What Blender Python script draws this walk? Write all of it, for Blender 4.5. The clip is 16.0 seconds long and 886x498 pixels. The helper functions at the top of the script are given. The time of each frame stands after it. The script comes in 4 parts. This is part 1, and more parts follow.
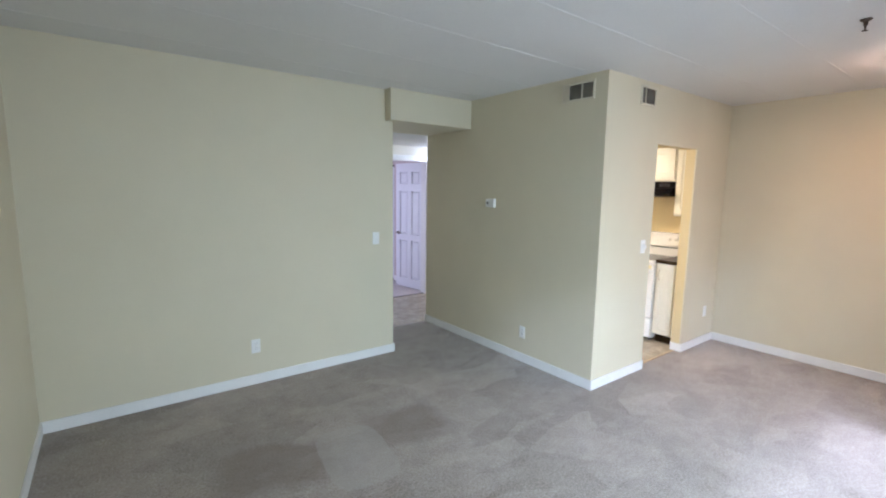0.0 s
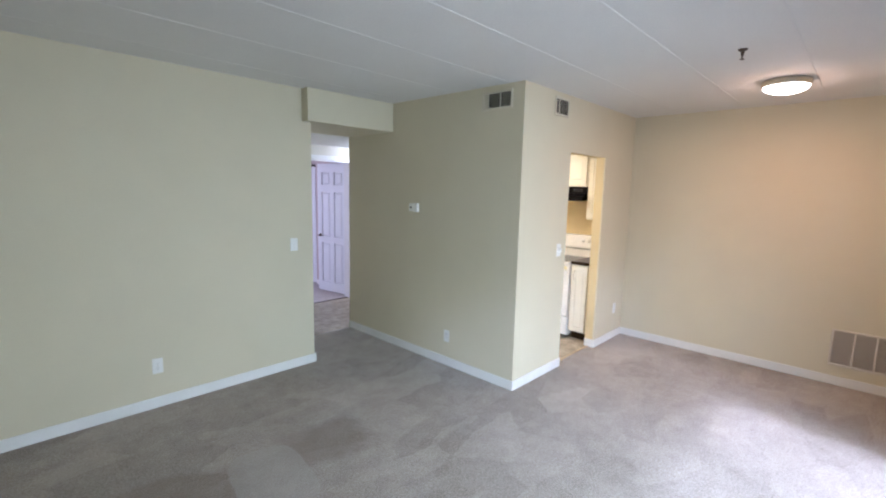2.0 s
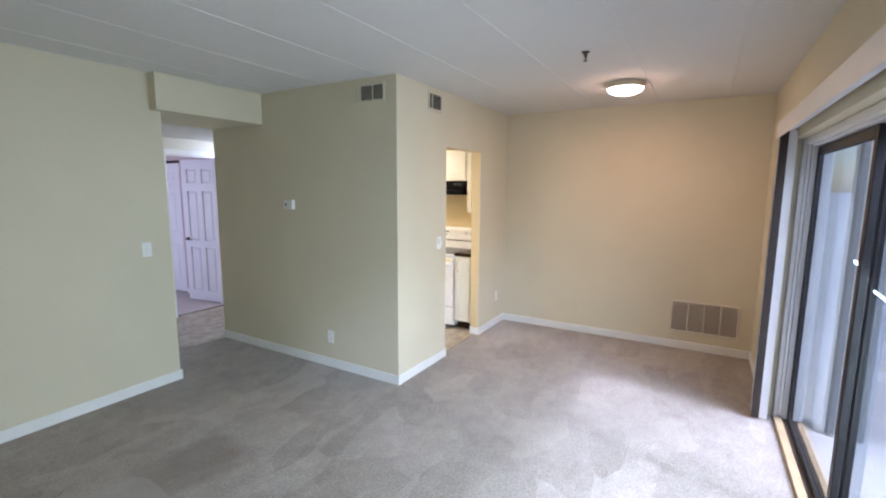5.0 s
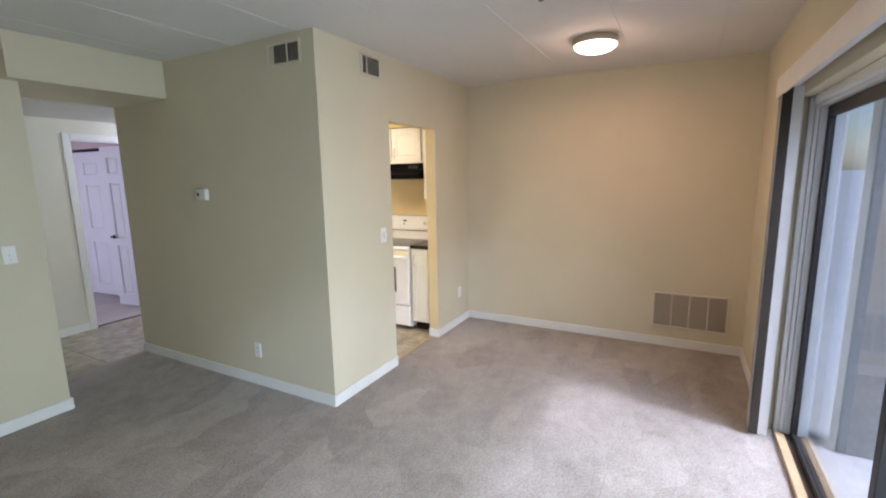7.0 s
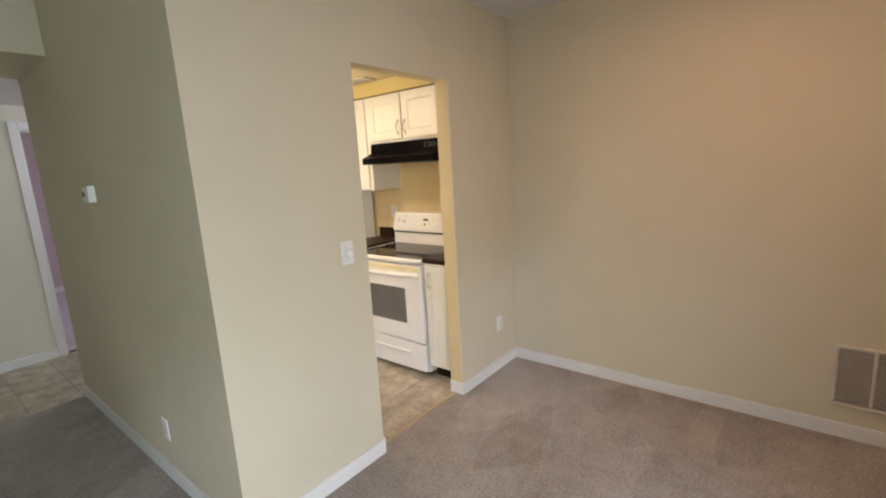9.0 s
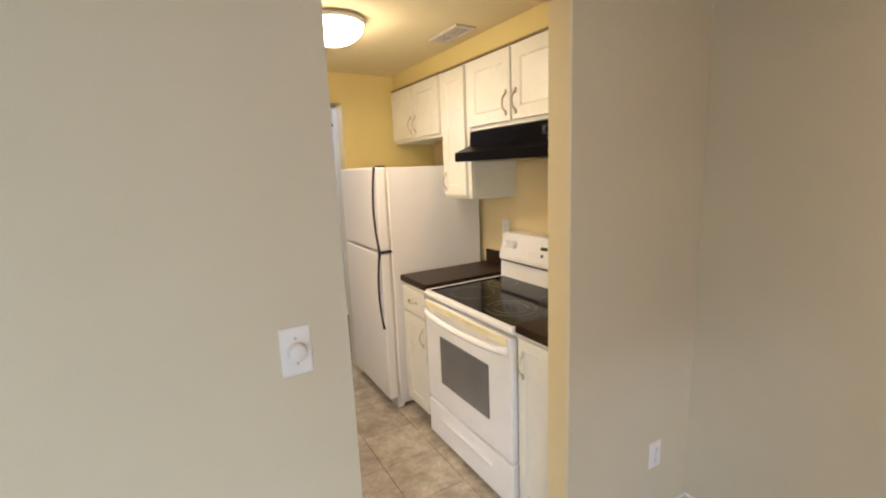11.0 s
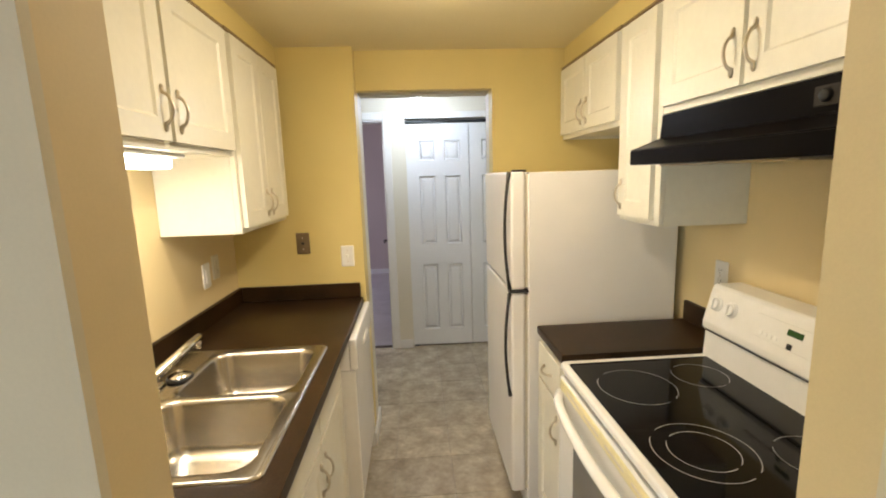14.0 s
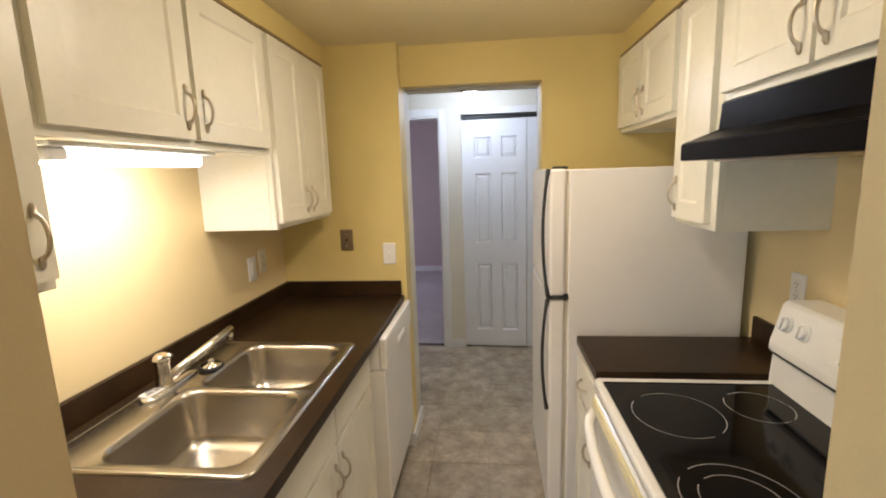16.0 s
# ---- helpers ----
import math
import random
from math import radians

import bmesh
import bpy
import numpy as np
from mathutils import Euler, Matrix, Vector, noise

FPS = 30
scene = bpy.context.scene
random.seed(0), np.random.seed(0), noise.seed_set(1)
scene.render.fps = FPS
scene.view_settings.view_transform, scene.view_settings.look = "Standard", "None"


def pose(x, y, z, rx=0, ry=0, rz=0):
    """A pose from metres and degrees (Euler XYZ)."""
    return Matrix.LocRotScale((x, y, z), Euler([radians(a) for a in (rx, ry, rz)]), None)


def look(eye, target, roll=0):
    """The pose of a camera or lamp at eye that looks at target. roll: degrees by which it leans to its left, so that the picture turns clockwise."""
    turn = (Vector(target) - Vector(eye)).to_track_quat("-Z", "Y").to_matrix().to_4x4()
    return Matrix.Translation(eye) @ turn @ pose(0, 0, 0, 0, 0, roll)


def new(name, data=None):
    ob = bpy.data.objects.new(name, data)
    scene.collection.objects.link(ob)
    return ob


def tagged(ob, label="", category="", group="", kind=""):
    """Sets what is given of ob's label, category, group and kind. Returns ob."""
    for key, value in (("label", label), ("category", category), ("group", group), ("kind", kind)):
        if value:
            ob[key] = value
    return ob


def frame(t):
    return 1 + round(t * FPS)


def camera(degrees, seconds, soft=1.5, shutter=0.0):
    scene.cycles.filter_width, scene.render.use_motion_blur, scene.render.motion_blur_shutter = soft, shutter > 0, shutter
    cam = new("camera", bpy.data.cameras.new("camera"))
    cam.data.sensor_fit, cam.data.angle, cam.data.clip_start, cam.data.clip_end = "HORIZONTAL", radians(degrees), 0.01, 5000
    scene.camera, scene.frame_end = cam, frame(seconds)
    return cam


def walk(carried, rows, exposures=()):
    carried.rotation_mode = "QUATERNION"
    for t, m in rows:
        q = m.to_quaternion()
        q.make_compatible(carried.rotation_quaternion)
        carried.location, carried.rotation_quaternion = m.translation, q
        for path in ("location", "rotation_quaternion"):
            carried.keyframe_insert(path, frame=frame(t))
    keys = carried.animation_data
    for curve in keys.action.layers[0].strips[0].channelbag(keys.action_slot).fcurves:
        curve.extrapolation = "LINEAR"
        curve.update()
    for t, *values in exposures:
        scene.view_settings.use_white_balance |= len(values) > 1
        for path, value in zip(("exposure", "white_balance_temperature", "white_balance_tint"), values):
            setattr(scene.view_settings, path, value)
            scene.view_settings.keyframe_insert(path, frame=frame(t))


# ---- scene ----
# ---- camera and walk ----
cam = camera(89.8, 16.0, soft=2.0)
PATH = [
    (0, (-3.044, -2.019, 1.602), (-1.851, -0.436, 1.338), 0.8),
    (0.5, (-3.041, -2.006, 1.628), (-1.792, -0.466, 1.367), 0.6),
    (1, (-3.022, -1.996, 1.648), (-1.710, -0.510, 1.384), 0.8),
    (1.5, (-3.000, -1.996, 1.660), (-1.622, -0.572, 1.392), 1.1),
    (2, (-2.985, -2.011, 1.666), (-1.551, -0.644, 1.398), 1.3),
    (2.5, (-2.975, -2.024, 1.666), (-1.480, -0.722, 1.403), 1.5),
    (3, (-2.958, -2.041, 1.661), (-1.400, -0.812, 1.408), 1.5),
    (3.5, (-2.951, -2.060, 1.655), (-1.339, -0.902, 1.409), 1.4),
    (4, (-2.929, -2.076, 1.648), (-1.271, -0.984, 1.402), 1.2),
    (4.5, (-2.913, -2.103, 1.642), (-1.219, -1.069, 1.392), 1.0),
    (7, (-2.200, -2.062, 1.594), (-0.462, -1.128, 1.267), -1.0),
    (7.5, (-1.861, -2.000, 1.562), (-0.133, -1.048, 1.238), -1.4),
    (8, (-1.494, -1.931, 1.528), (0.204, -0.927, 1.198), -2.2),
    (8.2, (-1.340, -1.898, 1.513), (0.335, -0.857, 1.179), -2.3),
    (10.3, (0.165, -1.213, 1.536), (1.372, 0.338, 1.161), -2.8),
    (10.5, (0.251, -1.152, 1.534), (1.408, 0.437, 1.169), -2.1),
    (11, (0.470, -1.004, 1.531), (1.450, 0.703, 1.176), -2.4),
    (11.5, (0.629, -0.854, 1.531), (1.439, 0.942, 1.184), -2.3),
    (12, (0.773, -0.746, 1.535), (1.378, 1.129, 1.191), -2.1),
    (12.5, (0.870, -0.670, 1.540), (1.262, 1.261, 1.196), -2.0),
    (13, (0.940, -0.568, 1.544), (1.192, 1.387, 1.206), -1.8),
    (13.5, (0.999, -0.448, 1.548), (1.169, 1.517, 1.215), -1.6),
    (14, (1.057, -0.365, 1.550), (1.176, 1.604, 1.224), -1.8),
    (14.5, (1.116, -0.331, 1.550), (1.150, 1.643, 1.231), -2.1),
    (15, (1.166, -0.310, 1.550), (1.093, 1.662, 1.230), -2.4),
    (15.5, (1.200, -0.296, 1.547), (1.051, 1.672, 1.224), -2.2),
    (16, (1.221, -0.286, 1.546), (1.014, 1.676, 1.217), -1.8),
]
EXPOSURES = [(0.0, 0.16, 5450, 22), (2.5, 0.12, 5450, 24), (4.5, 0.02, 5500, 23), (7.0, -0.18, 5750, 22), (8.0, -0.34, 6150, 23), (10.5, -0.50, 6100, 24), (12.0, -0.46, 5900, 20), (13.5, -0.46, 6050, 16), (14.5, -0.56, 6150, 15), (16.0, -0.78, 5850, 20)]
walk(cam, [(t, look(eye, aim, roll)) for t, eye, aim, roll in PATH], EXPOSURES)
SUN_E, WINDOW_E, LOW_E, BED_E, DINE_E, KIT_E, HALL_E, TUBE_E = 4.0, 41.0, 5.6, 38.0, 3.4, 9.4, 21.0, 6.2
# ---- world, sun and large lights ----
world = bpy.data.worlds.new("sky")
scene.world = world
world.use_nodes = True
wn = world.node_tree
sky = wn.nodes.new("ShaderNodeTexSky")
sky.sky_type = "NISHITA"
sky.sun_disc = False
sky.sun_elevation = radians(51)
sky.sun_rotation = radians(194)
wn.links.new(sky.outputs[0], wn.nodes["Background"].inputs[0])
wn.nodes["Background"].inputs[1].default_value = 0.15


def lamp(name, kind, m, energy, color, **more):
    data = bpy.data.lights.new(name, kind)
    data.energy, data.color = energy, color
    if kind == "AREA":
        data.shape, data.size, data.size_y = "RECTANGLE", more["size"], more["size_y"]
        if "spread" in more:
            data.spread = radians(more["spread"])
    elif kind == "SUN":
        data.angle = radians(more["angle"])
    else:
        data.shadow_soft_size = more["radius"]
    ob = new(name, data)
    ob.matrix_world = m
    return ob


lamp("sun", "SUN", look((0, 0, 0), (0.25, 1.0, -1.28)), SUN_E, (0.84, 0.90, 1.0), angle=9)
lamp("window_daylight", "AREA", look((-1.10, -2.78, 1.15), (-1.08, -1.78, 0.74)), WINDOW_E, (0.79, 0.96, 0.90), size=2.0, size_y=1.4, spread=140)
# area lamp added outside the patio door, standing in for low bright sky
lamp("low_sky_stand_in", "AREA", look((-1.64, -3.85, 1.47), (-0.85, -2.65, 1.0)), LOW_E, (0.74, 0.86, 1.0), size=3.4, size_y=2.2, spread=7)
# area lamp in an assumed bedroom window, out of view
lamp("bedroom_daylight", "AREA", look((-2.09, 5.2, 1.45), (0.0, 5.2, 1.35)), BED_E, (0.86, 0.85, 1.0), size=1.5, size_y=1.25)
lamp("dining_bulb", "POINT", pose(1.17, -1.47, 2.36), DINE_E, (1.0, 0.54, 0.28), radius=0.09)
lamp("dining_bowl_light", "AREA", look((1.17, -1.47, 2.402), (1.17, -1.469, 1.0)), DINE_E * 3.0, (1.0, 0.56, 0.30), size=0.10, size_y=0.10)
lamp("kitchen_bulb", "POINT", pose(1.145, 1.09, 2.055), KIT_E, (1.0, 0.83, 0.55), radius=0.10)
lamp("kitchen_bowl_light", "AREA", look((1.145, 1.09, 2.094), (1.145, 1.091, 1.0)), KIT_E * 1.1, (1.0, 0.84, 0.57), size=0.10, size_y=0.10)
lamp("hall_bulb", "POINT", pose(1.10, 3.05, 2.07), HALL_E, (0.82, 0.92, 1.0), radius=0.10)
lamp("under_cabinet_tube", "AREA", look((0.29, 0.80, 1.615), (0.24, 0.80, 0.9)), TUBE_E, (1.0, 0.92, 0.80), size=0.46, size_y=0.05)


# ---- materials ----
def material(name, color, rough=0.5, metal=0.0, grain=None, stain=None, bump=None, coat=0.0, emit=None, transmission=0.0, vary=0.0, spec=0.5):
    """Principled material: grain and stain are (scale, amount), bump is (scale, strength, distance)."""
    m = bpy.data.materials.new(name)
    m.use_nodes = True
    nt = m.node_tree
    b = nt.nodes["Principled BSDF"]
    b.inputs["Base Color"].default_value = (*color, 1)
    b.inputs["Roughness"].default_value = rough
    b.inputs["Metallic"].default_value = metal
    b.inputs["Coat Weight"].default_value = coat
    b.inputs["Specular IOR Level"].default_value = spec
    b.inputs["Transmission Weight"].default_value = transmission
    if emit:
        b.inputs["Emission Color"].default_value = (*emit[0], 1)
        b.inputs["Emission Strength"].default_value = emit[1]
    geo = nt.nodes.new("ShaderNodeNewGeometry")
    last = None

    def tex(scale, detail=4.0, rough_=0.6):
        n = nt.nodes.new("ShaderNodeTexNoise")
        n.inputs["Scale"].default_value = scale
        n.inputs["Detail"].default_value = detail
        n.inputs["Roughness"].default_value = rough_
        nt.links.new(geo.outputs["Position"], n.inputs["Vector"])
        return n

    def scaled(source, amount, prev):
        """Multiplies the colour by 1 +- amount, following the noise."""
        mr = nt.nodes.new("ShaderNodeMapRange")
        mr.inputs[1].default_value, mr.inputs[2].default_value = 0.3, 0.7
        mr.inputs[3].default_value, mr.inputs[4].default_value = 1 - amount, 1 + amount
        nt.links.new(source, mr.inputs[0])
        mx = nt.nodes.new("ShaderNodeVectorMath")
        mx.operation = "SCALE"
        if prev is None:
            mx.inputs[0].default_value = color
        else:
            nt.links.new(prev, mx.inputs[0])
        nt.links.new(mr.outputs[0], mx.inputs["Scale"])
        return mx.outputs[0]

    for spec in (grain, stain):
        if spec:
            last = scaled(tex(spec[0]).outputs[0], spec[1], last)
    if vary:
        oi = nt.nodes.new("ShaderNodeObjectInfo")
        mr = nt.nodes.new("ShaderNodeMapRange")
        mr.inputs[3].default_value, mr.inputs[4].default_value = 0.3, 0.7
        nt.links.new(oi.outputs["Random"], mr.inputs[0])
        last = scaled(mr.outputs[0], vary, last)
    if last is not None:
        nt.links.new(last, b.inputs["Base Color"])
    if bump:
        n = tex(bump[0], 3.0)
        bp = nt.nodes.new("ShaderNodeBump")
        bp.inputs["Strength"].default_value, bp.inputs["Distance"].default_value = bump[1], bump[2]
        nt.links.new(n.outputs[0], bp.inputs["Height"])
        nt.links.new(bp.outputs[0], b.inputs["Normal"])
    return m


# worn brown patches and the paler let-in piece between them: centre, half sizes, turn, ragged, edges, amount, colour
WORN = (0.17, 0.115, 0.08, 1)
STAINS = (
    (-1.52, 0.42, 0.30, 0.24, -12, 0.18, 0.35, 1.30, 0.46, WORN),
    (-2.36, 0.46, 0.33, 0.26, -18, 0.18, 0.35, 1.30, 0.46, WORN),
    (-1.935, 0.30, 0.21, 0.33, -8, 0.02, 0.88, 1.02, 0.50, (0.40, 0.365, 0.325, 1)),
)


def carpet_material(name, light, dark):
    """Cut-pile carpet: brushed strokes, soft stains and fine pile."""
    m = material(name, light, rough=1.0)
    nt = m.node_tree
    b = nt.nodes["Principled BSDF"]
    b.inputs["Sheen Weight"].default_value = 0.25
    geo = nt.nodes.new("ShaderNodeNewGeometry")

    def node(kind, **inputs):
        n = nt.nodes.new(kind)
        for k, v in inputs.items():
            n.inputs[k].default_value = v
        return n

    big = node("ShaderNodeTexNoise", Scale=0.8, Detail=5.0, Roughness=0.62, Distortion=0.6)
    mid = node("ShaderNodeTexNoise", Scale=7.5, Detail=5.0, Roughness=0.68, Distortion=0.25)
    pile = node("ShaderNodeTexNoise", Scale=75.0, Detail=4.0, Roughness=0.8)
    # brushed strokes: cells stretched along one way
    mp = nt.nodes.new("ShaderNodeMapping")
    mp.inputs["Rotation"].default_value = (0, 0, radians(24))
    mp.inputs["Scale"].default_value = (1.0, 2.6, 1.0)
    cell = node("ShaderNodeTexVoronoi", Scale=1.9, Randomness=1.0)
    cell.feature = "F1"
    warp = node("ShaderNodeTexNoise", Scale=2.2, Detail=2.0)
    add = nt.nodes.new("ShaderNodeVectorMath")
    add.operation = "MULTIPLY_ADD"
    add.inputs[1].default_value = (0.22, 0.22, 0.0)
    nt.links.new(geo.outputs["Position"], warp.inputs["Vector"])
    nt.links.new(warp.outputs["Color"], add.inputs[0])
    nt.links.new(geo.outputs["Position"], add.inputs[2])
    nt.links.new(add.outputs[0], mp.inputs["Vector"])
    nt.links.new(mp.outputs[0], cell.inputs["Vector"])
    for n in (big, mid, pile):
        nt.links.new(geo.outputs["Position"], n.inputs["Vector"])

    def mixed(a, wa, c, wc):
        n = nt.nodes.new("ShaderNodeMath")
        n.operation = "MULTIPLY"
        nt.links.new(a, n.inputs[0])
        n.inputs[1].default_value = wa
        k = nt.nodes.new("ShaderNodeMath")
        k.operation = "MULTIPLY_ADD"
        nt.links.new(c, k.inputs[0])
        k.inputs[1].default_value = wc
        nt.links.new(n.outputs[0], k.inputs[2])
        return k.outputs[0]

    s = mixed(big.outputs[0], 0.36, mid.outputs[0], 0.30)
    k = nt.nodes.new("ShaderNodeMath")
    k.operation = "MULTIPLY_ADD"
    nt.links.new(cell.outputs["Color"], k.inputs[0])
    k.inputs[1].default_value = 0.15
    nt.links.new(s, k.inputs[2])
    k2 = nt.nodes.new("ShaderNodeMath")
    k2.operation = "MULTIPLY_ADD"
    nt.links.new(pile.outputs[0], k2.inputs[0])
    k2.inputs[1].default_value = 0.95
    nt.links.new(k.outputs[0], k2.inputs[2])
    ramp = nt.nodes.new("ShaderNodeValToRGB")
    ramp.color_ramp.elements[0].position = 0.60
    ramp.color_ramp.elements[0].color = (*dark, 1)
    ramp.color_ramp.elements[1].position = 0.93
    half = nt.nodes.new("ShaderNodeMath")
    half.operation = "MULTIPLY"
    half.inputs[1].default_value = 0.86
    nt.links.new(k2.outputs[0], half.inputs[0])
    ramp.color_ramp.elements[1].color = (*light, 1)
    nt.links.new(half.outputs[0], ramp.inputs[0])
    nt.links.new(ramp.outputs[0], b.inputs["Base Color"])
    colour = ramp.outputs[0]
    for cx, cy, ax, ay, turn, rag, inner, outer, amount, tone in STAINS if name == "greige_carpet" else ():
        # worn brown patch with ragged edges
        mp2 = nt.nodes.new("ShaderNodeMapping")
        mp2.vector_type = "TEXTURE"
        mp2.inputs["Location"].default_value = (cx + rag / 2, cy + rag / 2, 0)
        mp2.inputs["Rotation"].default_value = (0, 0, radians(turn))
        mp2.inputs["Scale"].default_value = (ax, ay, 1)
        wv = nt.nodes.new("ShaderNodeVectorMath")
        wv.operation = "MULTIPLY_ADD"
        wv.inputs[1].default_value = (rag, rag, 0.0)
        nt.links.new(mid.outputs["Color"], wv.inputs[0])
        nt.links.new(geo.outputs["Position"], wv.inputs[2])
        nt.links.new(wv.outputs[0], mp2.inputs["Vector"])
        ln = nt.nodes.new("ShaderNodeVectorMath")
        ln.operation = "LENGTH"
        pw = nt.nodes.new("ShaderNodeVectorMath")
        pw.operation = "MULTIPLY"
        nt.links.new(mp2.outputs[0], pw.inputs[0])
        nt.links.new(mp2.outputs[0], pw.inputs[1])
        nt.links.new(pw.outputs[0], ln.inputs[0])
        mr = nt.nodes.new("ShaderNodeMapRange")
        mr.interpolation_type = "SMOOTHSTEP"
        mr.inputs[1].default_value, mr.inputs[2].default_value = inner, outer
        mr.inputs[3].default_value, mr.inputs[4].default_value = amount, 0.0
        nt.links.new(ln.outputs["Value"], mr.inputs[0])
        mx = nt.nodes.new("ShaderNodeMix")
        mx.data_type = "RGBA"
        nt.links.new(mr.outputs[0], mx.inputs["Factor"])
        nt.links.new(colour, mx.inputs["A"])
        mx.inputs["B"].default_value = tone
        colour = mx.outputs["Result"]
    nt.links.new(colour, b.inputs["Base Color"])
    bp = nt.nodes.new("ShaderNodeBump")
    bp.inputs["Strength"].default_value, bp.inputs["Distance"].default_value = 0.9, 0.006
    nt.links.new(k2.outputs[0], bp.inputs["Height"])
    nt.links.new(bp.outputs[0], b.inputs["Normal"])
    return m


CREAM = material("cream_wall_paint", (0.648, 0.588, 0.43), 0.75, grain=(240, 0.02), stain=(1.3, 0.03), bump=(160, 0.10, 0.002))
YELLOW = material("yellow_wall_paint", (0.70, 0.565, 0.22), 0.6, grain=(240, 0.02), stain=(1.6, 0.04), bump=(160, 0.12, 0.002))
# side walls: the same yellow, paler to carry the stronger light on them
YELLOW_LIT = material("lit_yellow_wall_paint", (0.73, 0.585, 0.31), 0.6, grain=(240, 0.02), stain=(1.6, 0.04), bump=(160, 0.12, 0.002))
REVEAL = material("pale_yellow_reveal_paint", (0.68, 0.55, 0.30), 0.65, grain=(240, 0.02), stain=(1.6, 0.04), bump=(160, 0.12, 0.002))
PALE = material("pale_hall_paint", (0.71, 0.67, 0.56), 0.7, grain=(240, 0.02), stain=(1.6, 0.03), bump=(160, 0.10, 0.002))
LILAC = material("lilac_wall_paint", (0.56, 0.47, 0.44), 0.7, grain=(240, 0.02), stain=(1.6, 0.03), bump=(160, 0.10, 0.002))
CEIL = material("white_ceiling_paint", (0.68, 0.665, 0.63), 0.85, grain=(120, 0.03), stain=(1.0, 0.03), bump=(220, 0.25, 0.002))
CEIL_Y = material("cream_ceiling_paint", (0.74, 0.64, 0.38), 0.8, grain=(120, 0.03), stain=(1.4, 0.03), bump=(220, 0.25, 0.002))
TRIM = material("white_trim_paint", (0.80, 0.79, 0.76), 0.35, grain=(60, 0.02), stain=(3.0, 0.04))
DOORW = material("white_door_paint", (0.78, 0.79, 0.80), 0.38, grain=(80, 0.02), stain=(2.0, 0.03), bump=(90, 0.05, 0.001))
CAB = material("white_cabinet_paint", (0.80, 0.77, 0.655), 0.36, grain=(45, 0.02), stain=(3.5, 0.04), bump=(70, 0.06, 0.001))
APPL = material("white_enamel", (0.86, 0.845, 0.80), 0.22, grain=(30, 0.015), stain=(4.0, 0.03), coat=0.3)
FRIDGE = material("textured_white_enamel", (0.82, 0.79, 0.745), 0.34, grain=(300, 0.03), stain=(3.0, 0.03), bump=(420, 0.25, 0.001))
YELLOWED = material("yellowed_plastic", (0.74, 0.66, 0.38), 0.35, grain=(40, 0.04), stain=(9.0, 0.10))
BLACK = material("black_enamel", (0.004, 0.003, 0.003), 0.32, stain=(6.0, 0.2), spec=0.05)
RUBBER = material("black_rubber", (0.015, 0.014, 0.014), 0.5, grain=(90, 0.1))
GLASSTOP = material("black_ceramic_glass", (0.006, 0.005, 0.005), 0.07, stain=(9.0, 0.25), spec=0.16)
OVENGLASS = material("grey_oven_window", (0.16, 0.155, 0.145), 0.14, stain=(5.0, 0.08), coat=0.5)
RING = material("printed_burner_ring", (0.42, 0.41, 0.39), 0.3, grain=(60, 0.15))
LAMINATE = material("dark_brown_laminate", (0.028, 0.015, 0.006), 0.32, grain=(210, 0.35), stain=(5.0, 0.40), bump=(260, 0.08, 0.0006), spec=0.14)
STEEL = material("brushed_stainless_steel", (0.46, 0.425, 0.365), 0.25, 1.0, grain=(160, 0.05), stain=(9.0, 0.09), bump=(190, 0.06, 0.0005))
CHROME = material("chrome", (0.78, 0.77, 0.75), 0.10, 1.0, stain=(20.0, 0.05))
NICKEL = material("brushed_nickel", (0.60, 0.54, 0.44), 0.36, 1.0, grain=(120, 0.06), stain=(14.0, 0.08))
BRONZE = material("dark_bronze_metal", (0.10, 0.075, 0.055), 0.45, 0.6, stain=(8.0, 0.2))
PLASTIC = material("white_plastic", (0.82, 0.81, 0.77), 0.35, stain=(20.0, 0.03))
IVORY = material("ivory_plastic", (0.74, 0.69, 0.56), 0.4, stain=(20.0, 0.04))
BROWNP = material("brown_metal_plate", (0.20, 0.145, 0.085), 0.4, 0.3, stain=(20.0, 0.10))
VENTM = material("painted_vent_metal", (0.64, 0.585, 0.455), 0.45, stain=(10.0, 0.06))
# darkness inside the ducts put into the colour; also the hood's switch plate
VENTDARK = material("duct_shade_dark_plate", (0.035, 0.03, 0.026), 0.9, grain=(60, 0.3))
FILTER = material("dusty_filter", (0.38, 0.33, 0.27), 0.9, grain=(80, 0.2))
GRILLE = material("beige_grille_metal", (0.64, 0.58, 0.49), 0.5, stain=(10.0, 0.06))
ALU = material("white_door_aluminium", (0.74, 0.75, 0.76), 0.35, stain=(6.0, 0.04))
BLIND = material("vinyl_blind", (0.72, 0.70, 0.66), 0.45, stain=(6.0, 0.04))
DARKSTRIP = material("dark_brown_strip", (0.035, 0.024, 0.015), 0.55, stain=(6.0, 0.1))
# brown puts the shade gap under the soffit into the strip's colour
TOPTRIM_SHADE = material("shaded_scribe_strip", (0.24, 0.16, 0.07), 0.6, grain=(60, 0.1))
OAK = material("worn_sill_wood", (0.42, 0.30, 0.17), 0.5, grain=(70, 0.12), stain=(8.0, 0.15))
CONCRETE = material("patio_concrete", (0.50, 0.50, 0.50), 0.85, grain=(60, 0.08), stain=(1.5, 0.10), bump=(90, 0.3, 0.002))
RENDER_W = material("pale_wall_render", (0.74, 0.75, 0.76), 0.8, grain=(60, 0.06), stain=(1.2, 0.06), bump=(90, 0.3, 0.002))
FENCE = material("weathered_grey_boards", (0.42, 0.42, 0.41), 0.8, grain=(40, 0.10), stain=(2.0, 0.10))
